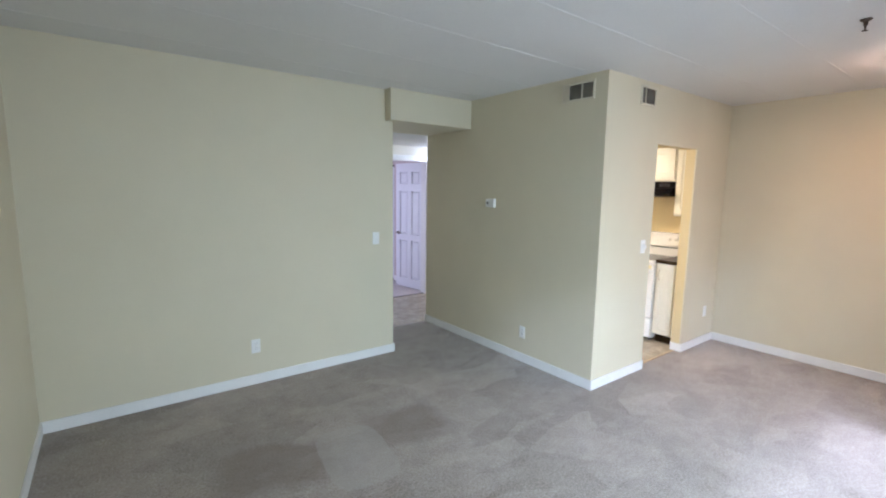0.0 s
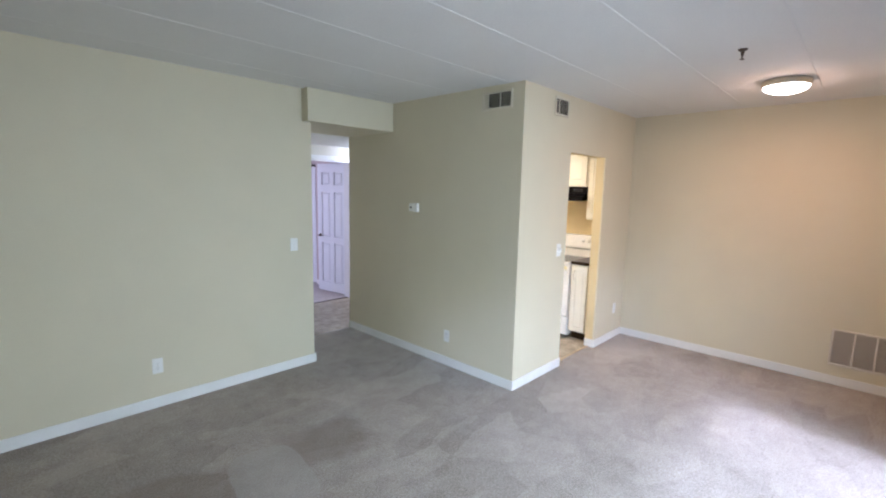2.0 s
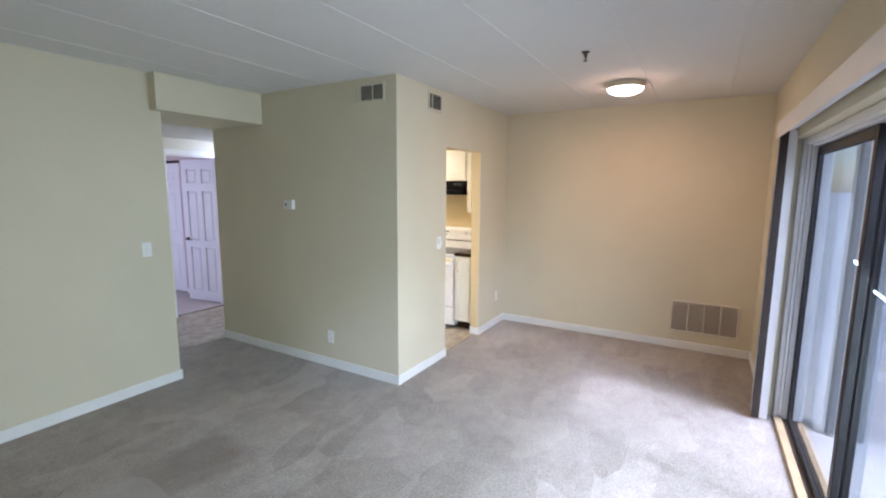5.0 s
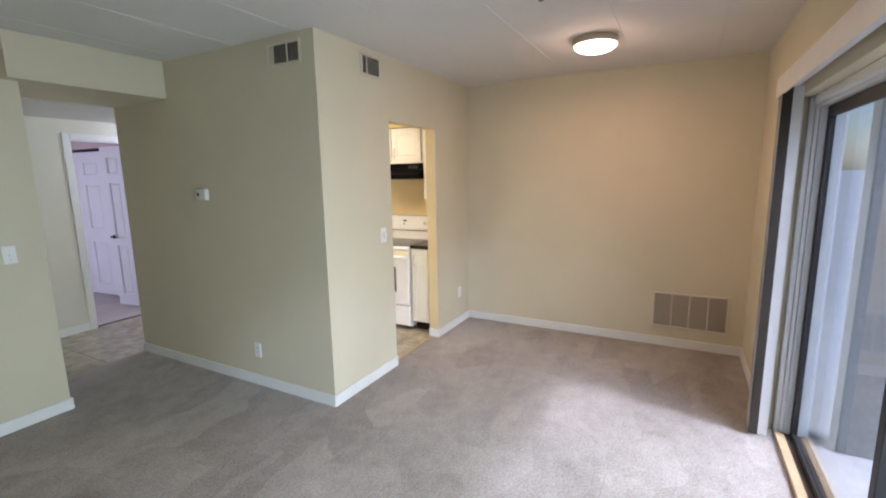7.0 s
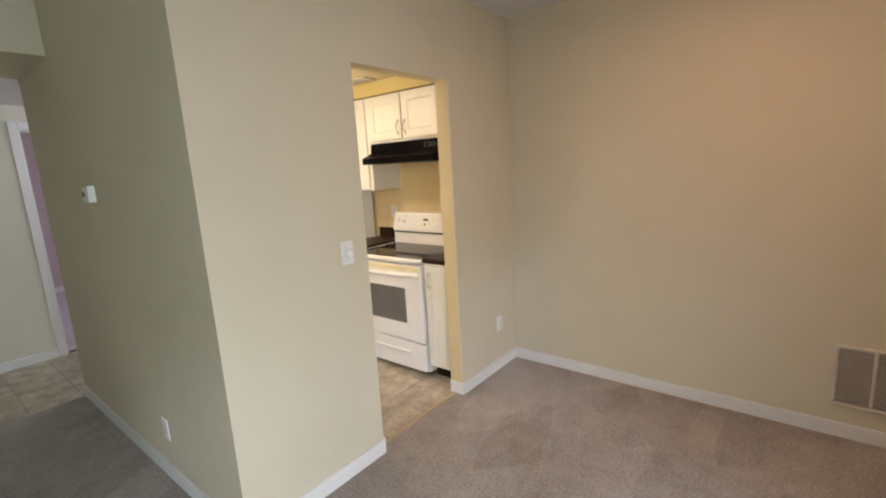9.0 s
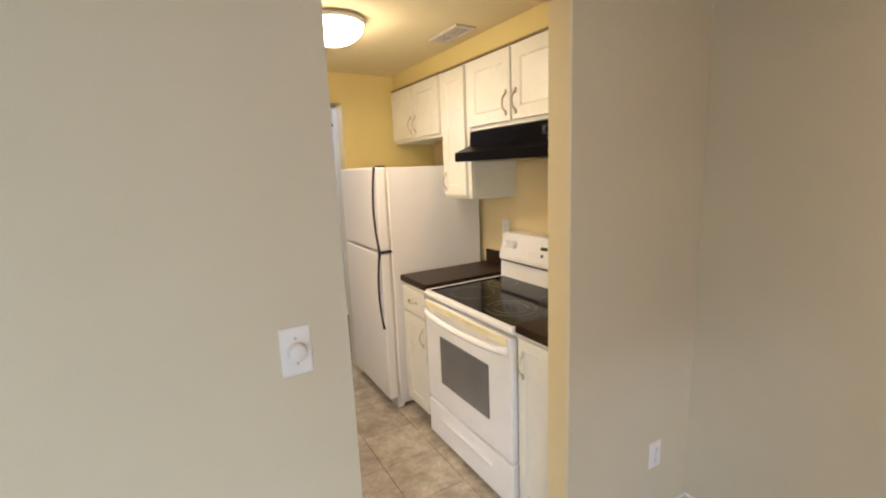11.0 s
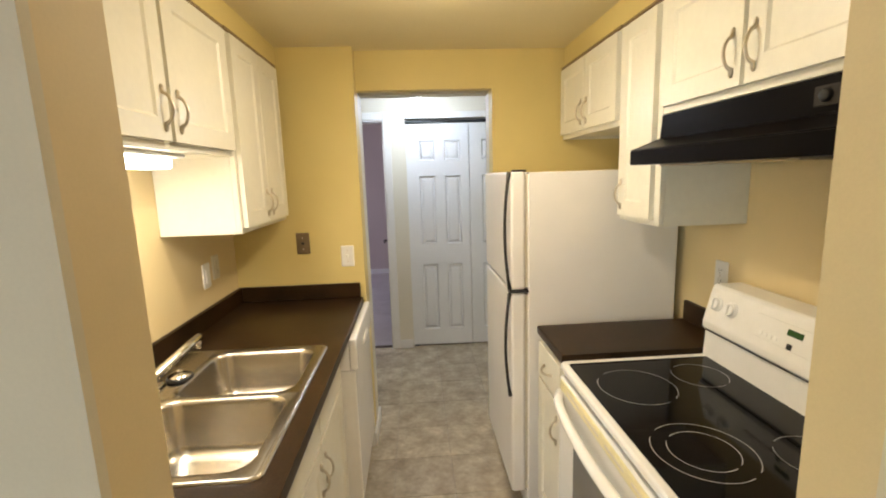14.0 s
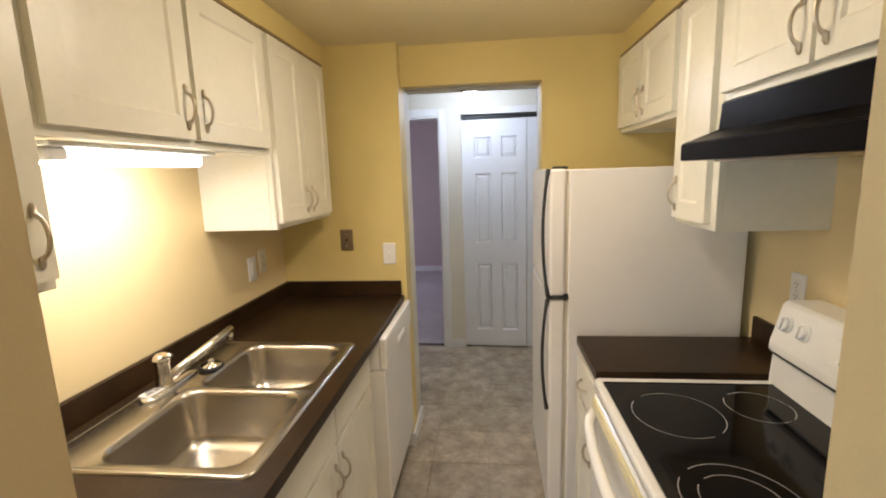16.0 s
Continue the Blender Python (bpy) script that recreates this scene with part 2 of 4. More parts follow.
PAVED = material("pale_gravel", (0.42, 0.43, 0.43), 0.9, grain=(40, 0.20), stain=(0.8, 0.15))
TILE = material("grey_vinyl_tile", (0.425, 0.362, 0.262), 0.25, grain=(34, 0.14), stain=(9.0, 0.30), bump=(60, 0.08, 0.001), vary=0.10)
GROUT = material("vinyl_joint", (0.37, 0.325, 0.25), 0.6, grain=(60, 0.10))
CARPET = carpet_material("greige_carpet", (0.47, 0.410, 0.355), (0.185, 0.150, 0.12))
BEDCARPET = carpet_material("bedroom_carpet", (0.56, 0.51, 0.50), (0.32, 0.28, 0.27))
GLOW_W = material("lit_warm_glass", (0.9, 0.85, 0.75), 0.3, emit=((1.0, 0.88, 0.68), 9.0))
GLOW_K = material("lit_kitchen_glass", (0.9, 0.85, 0.75), 0.3, emit=((1.0, 0.88, 0.60), 12.0))
GLOW_H = material("lit_hall_glass", (0.9, 0.9, 0.9), 0.3, emit=((0.92, 0.96, 1.0), 5.0))
GLOW_T = material("lit_tube", (0.9, 0.9, 0.85), 0.3, emit=((1.0, 0.92, 0.74), 38.0))
LED = material("green_display", (0.02, 0.05, 0.02), 0.2, emit=((0.14, 0.32, 0.06), 0.14))
GLASS = bpy.data.materials.new("clear_glass")
GLASS.use_nodes = True
gb = GLASS.node_tree.nodes["Principled BSDF"]
gb.inputs["Base Color"].default_value = (0.92, 0.97, 0.96, 1)
gb.inputs["Transmission Weight"].default_value = 1.0
gb.inputs["Roughness"].default_value = 0.02
gb.inputs["IOR"].default_value = 1.45


# ---- building helpers ----
def box(bm, x0, x1, y0, y1, z0, z1, bevel=0.0, seg=1):
    """Adds a block, with its edges rounded by bevel."""
    made = bmesh.ops.create_cube(bm, size=1)["verts"]
    for v in made:
        v.co = Vector(((x0 + x1) / 2 + v.co.x * (x1 - x0), (y0 + y1) / 2 + v.co.y * (y1 - y0), (z0 + z1) / 2 + v.co.z * (z1 - z0)))
    if bevel:
        edges = list({e for v in made for e in v.link_edges})
        bmesh.ops.bevel(bm, geom=edges, offset=bevel, segments=seg, profile=0.5, affect="EDGES")
    return bm


def block(*a, bevel=0.0, seg=1):
    return box(bmesh.new(), *a, bevel=bevel, seg=seg)


def mesh_of(name, bm, mat, smooth=False):
    bmesh.ops.recalc_face_normals(bm, faces=bm.faces)
    me = bpy.data.meshes.new(name)
    bm.to_mesh(me)
    bm.free()
    me.materials.append(mat)
    if smooth:
        for p in me.polygons:
            p.use_smooth = True
    return me


def part(name, bm, mat, parent, label="", smooth=False):
    """Links a bmesh as one mesh object under a thing or a part, in the thing's own axes."""
    ob = new(name, mesh_of(name, bm, mat, smooth))
    ob.parent = parent
    if label:
        tagged(ob, label)
    return ob


def thing(name, m, label, category, group=""):
    ob = new(name)
    ob.empty_display_size = 0.05
    ob.matrix_world = m
    return tagged(ob, label, category, group)


def single(name, bm, mat, m, label, category, group="", smooth=False):
    ob = new(name, mesh_of(name, bm, mat, smooth))
    ob.matrix_world = m
    return tagged(ob, label, category, group)


def structure(name, bm, mat, label="", parent=None):
    ob = new(name, mesh_of(name, bm, mat))
    ob.parent = parent
    return tagged(ob, label, kind="structure")


def tube(bm, pts, r, n=8, close=False):
    """Sweeps a round section of radius r (a number, or one for each point) along points."""
    pts = [Vector(p) for p in pts]
    rings = []
    for i, p in enumerate(pts):
        a = pts[(i - 1) % len(pts)] if (close or i) else p
        b = pts[(i + 1) % len(pts)] if (close or i < len(pts) - 1) else p
        d = (b - a).normalized()
        side = d.cross(Vector((0.31, 0.17, 0.93)))
        if side.length < 0.05:
            side = d.cross(Vector((1, 0, 0)))
        side.normalize()
        up = d.cross(side)
        rad = r[i] if isinstance(r, (list, tuple)) else r
        rings.append([bm.verts.new(p + rad * (math.cos(t) * side + math.sin(t) * up)) for t in (2 * math.pi * k / n for k in range(n))])
    for i in range(len(rings) - (0 if close else 1)):
        a, b = rings[i], rings[(i + 1) % len(rings)]
        for k in range(n):
            bm.faces.new((a[k], a[(k + 1) % n], b[(k + 1) % n], b[k]))
    if not close:
        bm.faces.new(rings[0][::-1])
        bm.faces.new(rings[-1])
    return bm


def lathe(bm, profile, n=32, at=(0, 0, 0)):
    """Turns (radius, z) pairs round the z axis."""
    rings = []
    for r, z in profile:
        if r < 1e-6:
            rings.append([bm.verts.new((at[0], at[1], at[2] + z))])
        else:
            rings.append([bm.verts.new((at[0] + r * math.cos(2 * math.pi * k / n), at[1] + r * math.sin(2 * math.pi * k / n), at[2] + z)) for k in range(n)])
    for a, b in zip(rings, rings[1:]):
        for k in range(n):
            q = (k + 1) % n
            if len(a) == 1:
                bm.faces.new((a[0], b[k], b[q]))
            elif len(b) == 1:
                bm.faces.new((a[k], a[q], b[0]))
            else:
                bm.faces.new((a[k], a[q], b[q], b[k]))
    return bm


def rounded(w, h, r, cx=0.0, cy=0.0, n=5):
    """Corner-rounded rectangle as a loop of (x, y)."""
    out = []
    for sx, sy, a0 in ((1, 1, 0), (-1, 1, 90), (-1, -1, 180), (1, -1, 270)):
        for k in range(n):
            a = radians(a0 + 90 * k / (n - 1))
            out.append((cx + sx * (w / 2 - r) + r * math.cos(a), cy + sy * (h / 2 - r) + r * math.sin(a)))
    return out


def loft(bm, loops, cap=True):
    rings = [[bm.verts.new(p) for p in loop] for loop in loops]
    n = len(rings[0])
    for a, b in zip(rings, rings[1:]):
        for k in range(n):
            bm.faces.new((a[k], a[(k + 1) % n], b[(k + 1) % n], b[k]))
    if cap:
        bm.faces.new(rings[-1])
    return bm


def panelled(w, h, t, panels, sink=0.008, edge=0.012, field=0.03, rise=0.35):
    """A slab w by h by t with its front at y = -t and sunk panels (x0, x1, z0, z1), each with a raised field."""
    bm = bmesh.new()
    xs = sorted({0.0, w, *(p[0] for p in panels), *(p[1] for p in panels)})
    zs = sorted({0.0, h, *(p[2] for p in panels), *(p[3] for p in panels)})

    def quad(pts):
        bm.faces.new([bm.verts.new(p) for p in pts])

    for x0, x1 in zip(xs, xs[1:]):
        for z0, z1 in zip(zs, zs[1:]):
            mx, mz = (x0 + x1) / 2, (z0 + z1) / 2
            if not any(p[0] < mx < p[1] and p[2] < mz < p[3] for p in panels):
                quad([(x0, -t, z0), (x1, -t, z0), (x1, -t, z1), (x0, -t, z1)])
            quad([(x0, 0, z0), (x0, 0, z1), (x1, 0, z1), (x1, 0, z0)])
    for z0, z1 in zip(zs, zs[1:]):
        quad([(0, 0, z0), (0, -t, z0), (0, -t, z1), (0, 0, z1)])
        quad([(w, 0, z0), (w, 0, z1), (w, -t, z1), (w, -t, z0)])
    for x0, x1 in zip(xs, xs[1:]):
        quad([(x0, 0, 0), (x1, 0, 0), (x1, -t, 0), (x0, -t, 0)])
        quad([(x0, 0, h), (x0, -t, h), (x1, -t, h), (x1, 0, h)])
    for x0, x1, z0, z1 in panels:
        loops = []
        for inset, dep in ((0, 0), (edge, sink), (edge + 0.004, sink), (edge + field, sink * rise)):
            loops.append([(x0 + inset, -t + dep, z0 + inset), (x1 - inset, -t + dep, z0 + inset), (x1 - inset, -t + dep, z1 - inset), (x0 + inset, -t + dep, z1 - inset)])
        loft(bm, loops)
    bmesh.ops.remove_doubles(bm, verts=bm.verts, dist=1e-5)
    return bm


def pull(bm, x, z0, z1, y, out=0.022, r=0.0036):
    """An upright arched cabinet pull with flared feet."""
    pts, rad = [(x, y - 0.002, z0 - 0.012), (x, y - 0.003, z0 - 0.004)], [r * 0.6, r * 1.7]
    for k in range(11):
        u = k / 10
        pts.append((x, y - out * math.sin(math.pi * u) ** 0.55 - 0.004, z0 + 0.008 + (z1 - z0 - 0.016) * u))
        rad.append(r * (1.75 if k in (0, 10) else 1.15 if k in (1, 9) else 1.0 + 0.25 * math.sin(math.pi * u)))
    pts += [(x, y - 0.003, z1 + 0.004), (x, y - 0.002, z1 + 0.012)]
    return tube(bm, pts, rad + [r * 1.7, r * 0.6], 8)


def pull_flat(bm, x0, x1, z, y, out=0.024, r=0.0045):
    pts, rad = [], []
    for k in range(11):
        u = k / 10
        pts.append((x0 + (x1 - x0) * u, y - out * math.sin(math.pi * u) ** 0.6 - 0.002, z - 0.006 * math.sin(math.pi * u)))
        rad.append(r * (1.5 if k in (0, 10) else 1.0))
    return tube(bm, pts, rad, 8)


FACE_S, FACE_W, FACE_E, FACE_N = 0, -90, 90, 180  # the way a thing's front turns: to -y, -x, +x, +y
CZ, KZ = 2.505, 2.21  # ceilings: living room; kitchen and hall


# ---- the large structure ----
def slabs(name, mat, *boxes, label=""):
    """A wall, floor or ceiling of one or more blocks, the pieces round an opening as parts of the first."""
    first = None
    for b in boxes:
        ob = structure(name if first is None else "wall_piece", block(*b), mat, label if first is None else "", first)
        first = first or ob
    return first


slabs("floor", CARPET, (-3.6, 2.3, -2.72, 0.06, -0.1, 0.0), (-3.6, 0.02, 0.06, 2.35, -0.1, 0.0), label="greige cut-pile carpet with brushed patches")
kitchen_floor = slabs("floor_kitchen", GROUT, (0.02, 2.3, 0.06, 2.35, -0.1, -0.006), (-0.98, 2.3, 2.35, 3.59, -0.1, -0.006), label="grey mottled vinyl tile floor")
slabs("floor_bedroom", BEDCARPET, (-2.2, 2.3, 3.59, 6.9, -0.1, 0.0), label="grey carpet in the bedroom")

slabs("wall_west", CREAM, (-3.61, -3.49, -2.72, 1.80, 0, CZ), label="cream painted wall")
slabs("wall_left", CREAM, (-3.49, -0.865, 1.677, 1.80, 0, CZ), label="long cream painted wall")
slabs("wall_thermostat", CREAM, (0, 0.045, 0.012, 2.35, 0, CZ), label="cream painted wall")
slabs("wall_kitchen_left", YELLOW_LIT, (0.045, 0.087, 0.10, 2.05, 0, CZ), label="yellow painted kitchen wall")
slabs("wall_kitchen_door", CREAM, (0, 0.775, 0, 0.012, 0, CZ), (1.514, 2.225, 0, 0.012, 0, CZ), (0.775, 1.514, 0, 0.012, 2.02, CZ), label="cream wall with a cased kitchen opening")
slabs("wall_kitchen_front", REVEAL, (0.045, 0.775, 0.012, 0.10, 0, CZ), (1.514, 2.225, 0.012, 0.10, 0, CZ), (0.775, 1.514, 0.012, 0.10, 2.02, CZ), label="yellow painted kitchen wall")
slabs("wall_dining", CREAM, (2.225, 2.345, -2.84, 0.10, 0, CZ), label="cream painted dining wall")
slabs("wall_kitchen_right", YELLOW_LIT, (2.225, 2.345, 0.10, 2.35, 0, CZ), label="yellow painted kitchen wall")
slabs("wall_slider", CREAM, (1.0, 2.225, -2.72, -2.6, 0, CZ), (-3.61, -2.65, -2.84, -2.72, 0, CZ), (-3.49, -2.65, -2.72, -2.6, 0, CZ), (-2.65, 1.0, -2.72, -2.6, 1.985, CZ), label="cream wall round the patio door")
slabs("wall_kitchen_end", YELLOW, (0.087, 0.769, 2.05, 2.20, 0, KZ + 0.1), (1.50, 2.225, 2.13, 2.25, 0, KZ + 0.1), (0.769, 1.50, 2.13, 2.19, 2.008, KZ + 0.1), label="yellow wall with an open doorway")
slabs("wall_hall_near", PALE, (0.045, 0.769, 2.20, 2.35, 0, KZ + 0.1), (1.50, 2.225, 2.25, 2.35, 0, KZ + 0.1), (0.769, 1.50, 2.25, 2.35, 2.005, KZ + 0.1), label="pale painted hall wall")
slabs("wall_hall_west", CREAM, (-0.985, -0.865, 1.80, 3.65, 0, CZ), label="cream painted hall wall")
slabs("wall_hall_far", PALE, (-0.865, 0.125, 3.53, 3.65, 0, KZ + 0.1), (0.82, 1.0, 3.53, 3.65, 0, KZ + 0.1), (2.1, 2.225, 3.53, 3.65, 0, KZ + 0.1), (0.125, 0.82, 3.53, 3.65, 2.03, KZ + 0.1), (1.0, 2.1, 3.53, 3.65, 2.035, KZ + 0.1), label="pale hall wall with a bedroom doorway and a closet")
slabs("wall_hall_east", PALE, (2.225, 2.345, 2.35, 4.4, 0, CZ), label="pale painted hall wall")
slabs("wall_closet", PALE, (1.02, 2.225, 4.28, 4.4, 0, CZ), label="closet back wall")
slabs("wall_bedroom_east", LILAC, (0.96, 1.02, 3.65, 4.72, 0, CZ), (0.96, 1.02, 5.9, 6.8, 0, CZ), (0.96, 1.02, 4.72, 5.9, 2.03, CZ), (1.5, 1.56, 4.4, 6.8, 0, CZ), label="lilac painted bedroom wall")
slabs("wall_bedroom_north", LILAC, (-2.1, 1.6, 6.8, 6.9, 0, CZ), label="lilac painted bedroom wall")
# opening is unseen and assumed, made to hold the bedroom area lamp
slabs("wall_bedroom_west", LILAC, (-2.2, -2.1, 3.65, 4.4, 0, CZ), (-2.2, -2.1, 6.0, 6.9, 0, CZ), (-2.2, -2.1, 4.4, 6.0, 0, 0.8), (-2.2, -2.1, 4.4, 6.0, 2.1, CZ), label="lilac bedroom wall with an assumed, unseen window opening")
slabs("wall_bedroom_south", LILAC, (-2.2, -0.985, 3.53, 3.65, 0, CZ), (-0.985, 0.125, 3.65, 3.66, 0, CZ), (0.82, 0.96, 3.65, 3.66, 0, CZ), (0.125, 0.82, 3.65, 3.66, 2.03, CZ), label="lilac painted bedroom wall")

# living-room ceiling with its taped panel joints as low ribs
bm = bmesh.new()
box(bm, -3.61, 2.345, -2.84, 1.80, CZ, CZ + 0.12)
for yj, xa, xb in ((-2.23, -3.48, 2.22), (-1.64, -3.48, 2.22), (-1.045, -3.48, 2.22), (-0.465, -3.48, 2.22), (0.135, -3.48, -0.005), (0.735, -3.48, -0.005), (1.33, -3.48, -0.005)):
    box(bm, xa, xb, yj - 0.009, yj + 0.009, CZ - 0.0025, CZ + 0.01, bevel=0.003)
structure("ceiling", bm, CEIL, "white painted ceiling with low panel joints")
slabs("ceiling_kitchen", CEIL_Y, (0.045, 2.3, 0.06, 2.13, KZ, KZ + 0.1), label="low cream kitchen ceiling")
slabs("ceiling_hall", CEIL, (-0.985, 2.3, 2.352, 3.65, KZ + 0.012, KZ + 0.10), (1.02, 2.3, 3.65, 4.4, CZ, CZ + 0.1), label="low white hall ceiling")
slabs("ceiling_bedroom", CEIL, (-2.2, 1.6, 3.65, 6.9, CZ, CZ + 0.1), label="white bedroom ceiling")
slabs("ceiling_soffit", CREAM, (-0.95, -0.002, 1.57, 1.674, 2.225, CZ - 0.002), (-0.863, -0.002, 1.674, 2.352, 2.225, CZ - 0.002), label="boxed soffit over the hall entrance")
# soffits over the wall cabinets
slabs("ceiling_soffit_cabinets", YELLOW, (0.087, 0.385, 0.10, 2.05, 2.105, KZ), (1.90, 2.225, 0.10, 2.13, 2.105, KZ), label="yellow soffits above the wall cabinets")


def skirting(boxes):
    """White baseboard with a rounded top; each run is (x0, x1, y0, y1)."""
    for x0, x1, y0, y1 in boxes:
        bm = bmesh.new()
        box(bm, x0, x1, y0, y1, 0, 0.082, bevel=0.004, seg=2)
        structure("baseboard", bm, TRIM, "white painted baseboard")


S = 0.014
skirting([(-3.49, -0.865, 1.677 - S, 1.677), (-0.865, -0.865 + S, 1.677 - S, 3.53), (-3.49, -3.49 + S, -2.6, 1.663), (-S, 0, -S, 2.35), (0, 0.775, -S, 0),
          (0.775, 0.775 + S, 0.0, 0.10), (1.514, 2.225, -S, 0), (1.514 - S, 1.514, -S, 0.10), (2.225 - S, 2.225, -2.6, -S), (1.0, 2.211, -2.6, -2.6 + S),
          (-0.85, 0.065, 3.53 - S, 3.53), (0.88, 0.995, 3.53 - S, 3.53), (0.769, 0.769 + S, 2.05 - S, 2.35), (0.72, 0.769, 2.05 - S, 2.05),
          (-2.1, 0.96, 6.8 - S, 6.8), (0.96 - S, 0.96, 5.9, 6.786), (0.96 - S, 0.96, 3.67, 4.72)])

# threshold strips
for x0, x1, y0, y1, mat, lab in ((0.125, 0.82, 3.572, 3.612, BRONZE, "worn metal threshold strip"), (0.79, 1.50, 0.048, 0.072, OAK, "thin worn carpet strip")):
    structure("trim", block(x0, x1, y0, y1, -0.004, 0.006, bevel=0.002), mat, lab)


# ---- doors, casings ----
def casing(name, x0, x1, top, y, turn=0.0):
    """White door casing on a wall that faces -y, with jamb lining."""
    w, t = 0.058, 0.016
    bm = bmesh.new()
    box(bm, x0 - w, x0 + 0.004, y - t, y - 0.0005, 0, top + w, bevel=0.004, seg=2)
    box(bm, x1 - 0.004, x1 + w, y - t, y - 0.0005, 0, top + w, bevel=0.004, seg=2)
    box(bm, x0 + 0.004, x1 - 0.004, y - t, y - 0.0005, top - 0.004, top + w, bevel=0.004, seg=2)
    box(bm, x0 + 0.0005, x0 + 0.016, y, y + 0.128, 0, top - 0.004)
    box(bm, x1 - 0.016, x1 - 0.0005, y, y + 0.128, 0, top - 0.004)
    box(bm, x0 + 0.016, x1 - 0.016, y, y + 0.128, top - 0.018, top - 0.0045)
    return structure(name, bm, TRIM, "white painted door casing")


casing("door_frame_bedroom", 0.125, 0.82, 2.03, 3.53)


def six_panels(w, h):
    st, mid = 0.105 * w / 0.74, 0.10 * w / 0.74
    c0, c1 = (st, w / 2 - mid / 2), (w / 2 + mid / 2, w - st)
    rows = ((0.14 * h / 2.0, 0.775 * h / 2.0), (0.865 * h / 2.0, 1.565 * h / 2.0), (1.67 * h / 2.0, 1.87 * h / 2.0))
    return [(a, b, z0, z1) for a, b in (c0, c1) for z0, z1 in rows]


# open bedroom door, hinged on the jamb and turned into the bedroom
door = thing("bedroom_door", pose(0.790, 4.329, 0.012, 0, 0, -82), "open white six-panel bedroom door with a lever", "door")
door["kind"] = "structure"
leaf = part("door_leaf", panelled(0.67, 2.0, 0.034, six_panels(0.67, 2.0), 0.022, 0.007, 0.03, 0.2), DOORW, door)
bm = lathe(bmesh.new(), [(0, 0), (0.026, 0), (0.026, 0.008), (0.011, 0.012), (0.011, 0.045), (0, 0.045)], 20)
bmesh.ops.rotate(bm, verts=bm.verts, matrix=Matrix.Rotation(radians(90), 3, "X"))
tube(bm, [(0, -0.042, 0), (0.03, -0.044, 0.002), (0.07, -0.044, -0.001), (0.115, -0.040, -0.006)], [0.009, 0.008, 0.007, 0.006], 10)
bmesh.ops.translate(bm, verts=bm.verts, vec=(0.062, -0.034, 0.885))
part("lever_handle", bm, BRONZE, door, "dark bronze lever handle", True)
for z in (0.22, 1.0, 1.78):
    part("hinge", tube(bmesh.new(), [(0.676, -0.030, z - 0.045), (0.676, -0.030, z + 0.045)], 0.007, 8), BRONZE, door, "dark hinge")


def bifold(name, m, width, leaves, fold, label, h=1.985, cols=((0.20, 0.455), (0.61, 0.865)), edge=0.010):
    """Folding closet door of narrow panelled leaves under a track; fold: degrees by which neighbours lean."""
    ob = thing(name, m, label, "closet door")
    w = width / leaves
    x, y = 0.0, 0.0
    for k in range(leaves):
        a = radians(fold if k % 2 == 0 else -fold)
        lw = w - 0.004
        pans = [(lw * a, lw * b, z0, z1) for a, b in cols for z0, z1 in ((0.148, 0.75), (0.935, 1.533), (1.665, 1.836))]
        bm = panelled(lw, h, 0.03, pans, 0.018, edge, 0.024, 0.2)
        bmesh.ops.rotate(bm, verts=bm.verts, matrix=Matrix.Rotation(a, 3, "Z"))
        bmesh.ops.translate(bm, verts=bm.verts, vec=(x, y, 0.015))
        part("leaf", bm, DOORW, ob)
        x, y = x + w * math.cos(a), y + w * math.sin(a)
    part("track", block(-0.005, width + 0.005, -0.030, 0.02, h + 0.027, h + 0.045), RUBBER, ob, "dark top track")
    pv = bmesh.new()
    for xx in (0.03, width - 0.03):
        tube(pv, [(xx, -0.015, h), (xx, -0.015, h + 0.03)], 0.006, 8)
        box(pv, xx - 0.02, xx + 0.02, -0.03, 0.0, 0.0, 0.016)
    part("pivot", pv, RUBBER, ob, "dark pivot hardware")
    return ob


bifold("closet_door", pose(1.000, 3.592, 0.0), 1.09, 2, -2.2, "white six-panel folding closet door in the hall", 1.975)
bifold("closet_door", pose(1.0, 5.885, 0.0, 0, 0, -90), 1.14, 2, -5.0, "white panelled folding closet door standing slightly ajar in the bedroom", 1.97, ((0.23, 0.77), ), 0.005)
structure("trim", block(1.0, 2.1, 3.512, 3.5295, 2.03, 2.085, bevel=0.004), TRIM, "white closet head casing")
structure("trim", block(2.1, 2.155, 3.512, 3.5295, 0.0, 2.085, bevel=0.004), TRIM, "white closet side casing")


# ---- patio door and blinds ----
slider = thing("patio_door", pose(0, -2.72, 0), "white-framed sliding glass patio door with dark seals", "patio door")
bm = bmesh.new()
box(bm, 0.935, 0.998, -0.09, 0.03, 0.0, 1.983, bevel=0.004)
box(bm, -2.648, -2.585, -0.09, 0.03, 0.0, 1.983, bevel=0.004)
box(bm, -2.585, 0.935, -0.09, 0.03, 1.925, 1.983, bevel=0.004)
part("outer_frame", bm, ALU, slider)
bm = bmesh.new()
box(bm, 0.965, 0.998, 0.03, 0.075, 0.0, 1.983, bevel=0.008, seg=2)
box(bm, 0.945, 0.97, 0.03, 0.050, 0.0, 1.965, bevel=0.006, seg=2)
box(bm, -2.585, 0.945, 0.03, 0.060, 1.94, 1.983, bevel=0.006, seg=2)
part("inner_moulding", bm, TRIM, slider)
part("sill", block(-2.585, 0.935, 0.03, 0.078, 0.0, 0.03, bevel=0.006, seg=2), OAK, slider, "worn wooden sill strip")
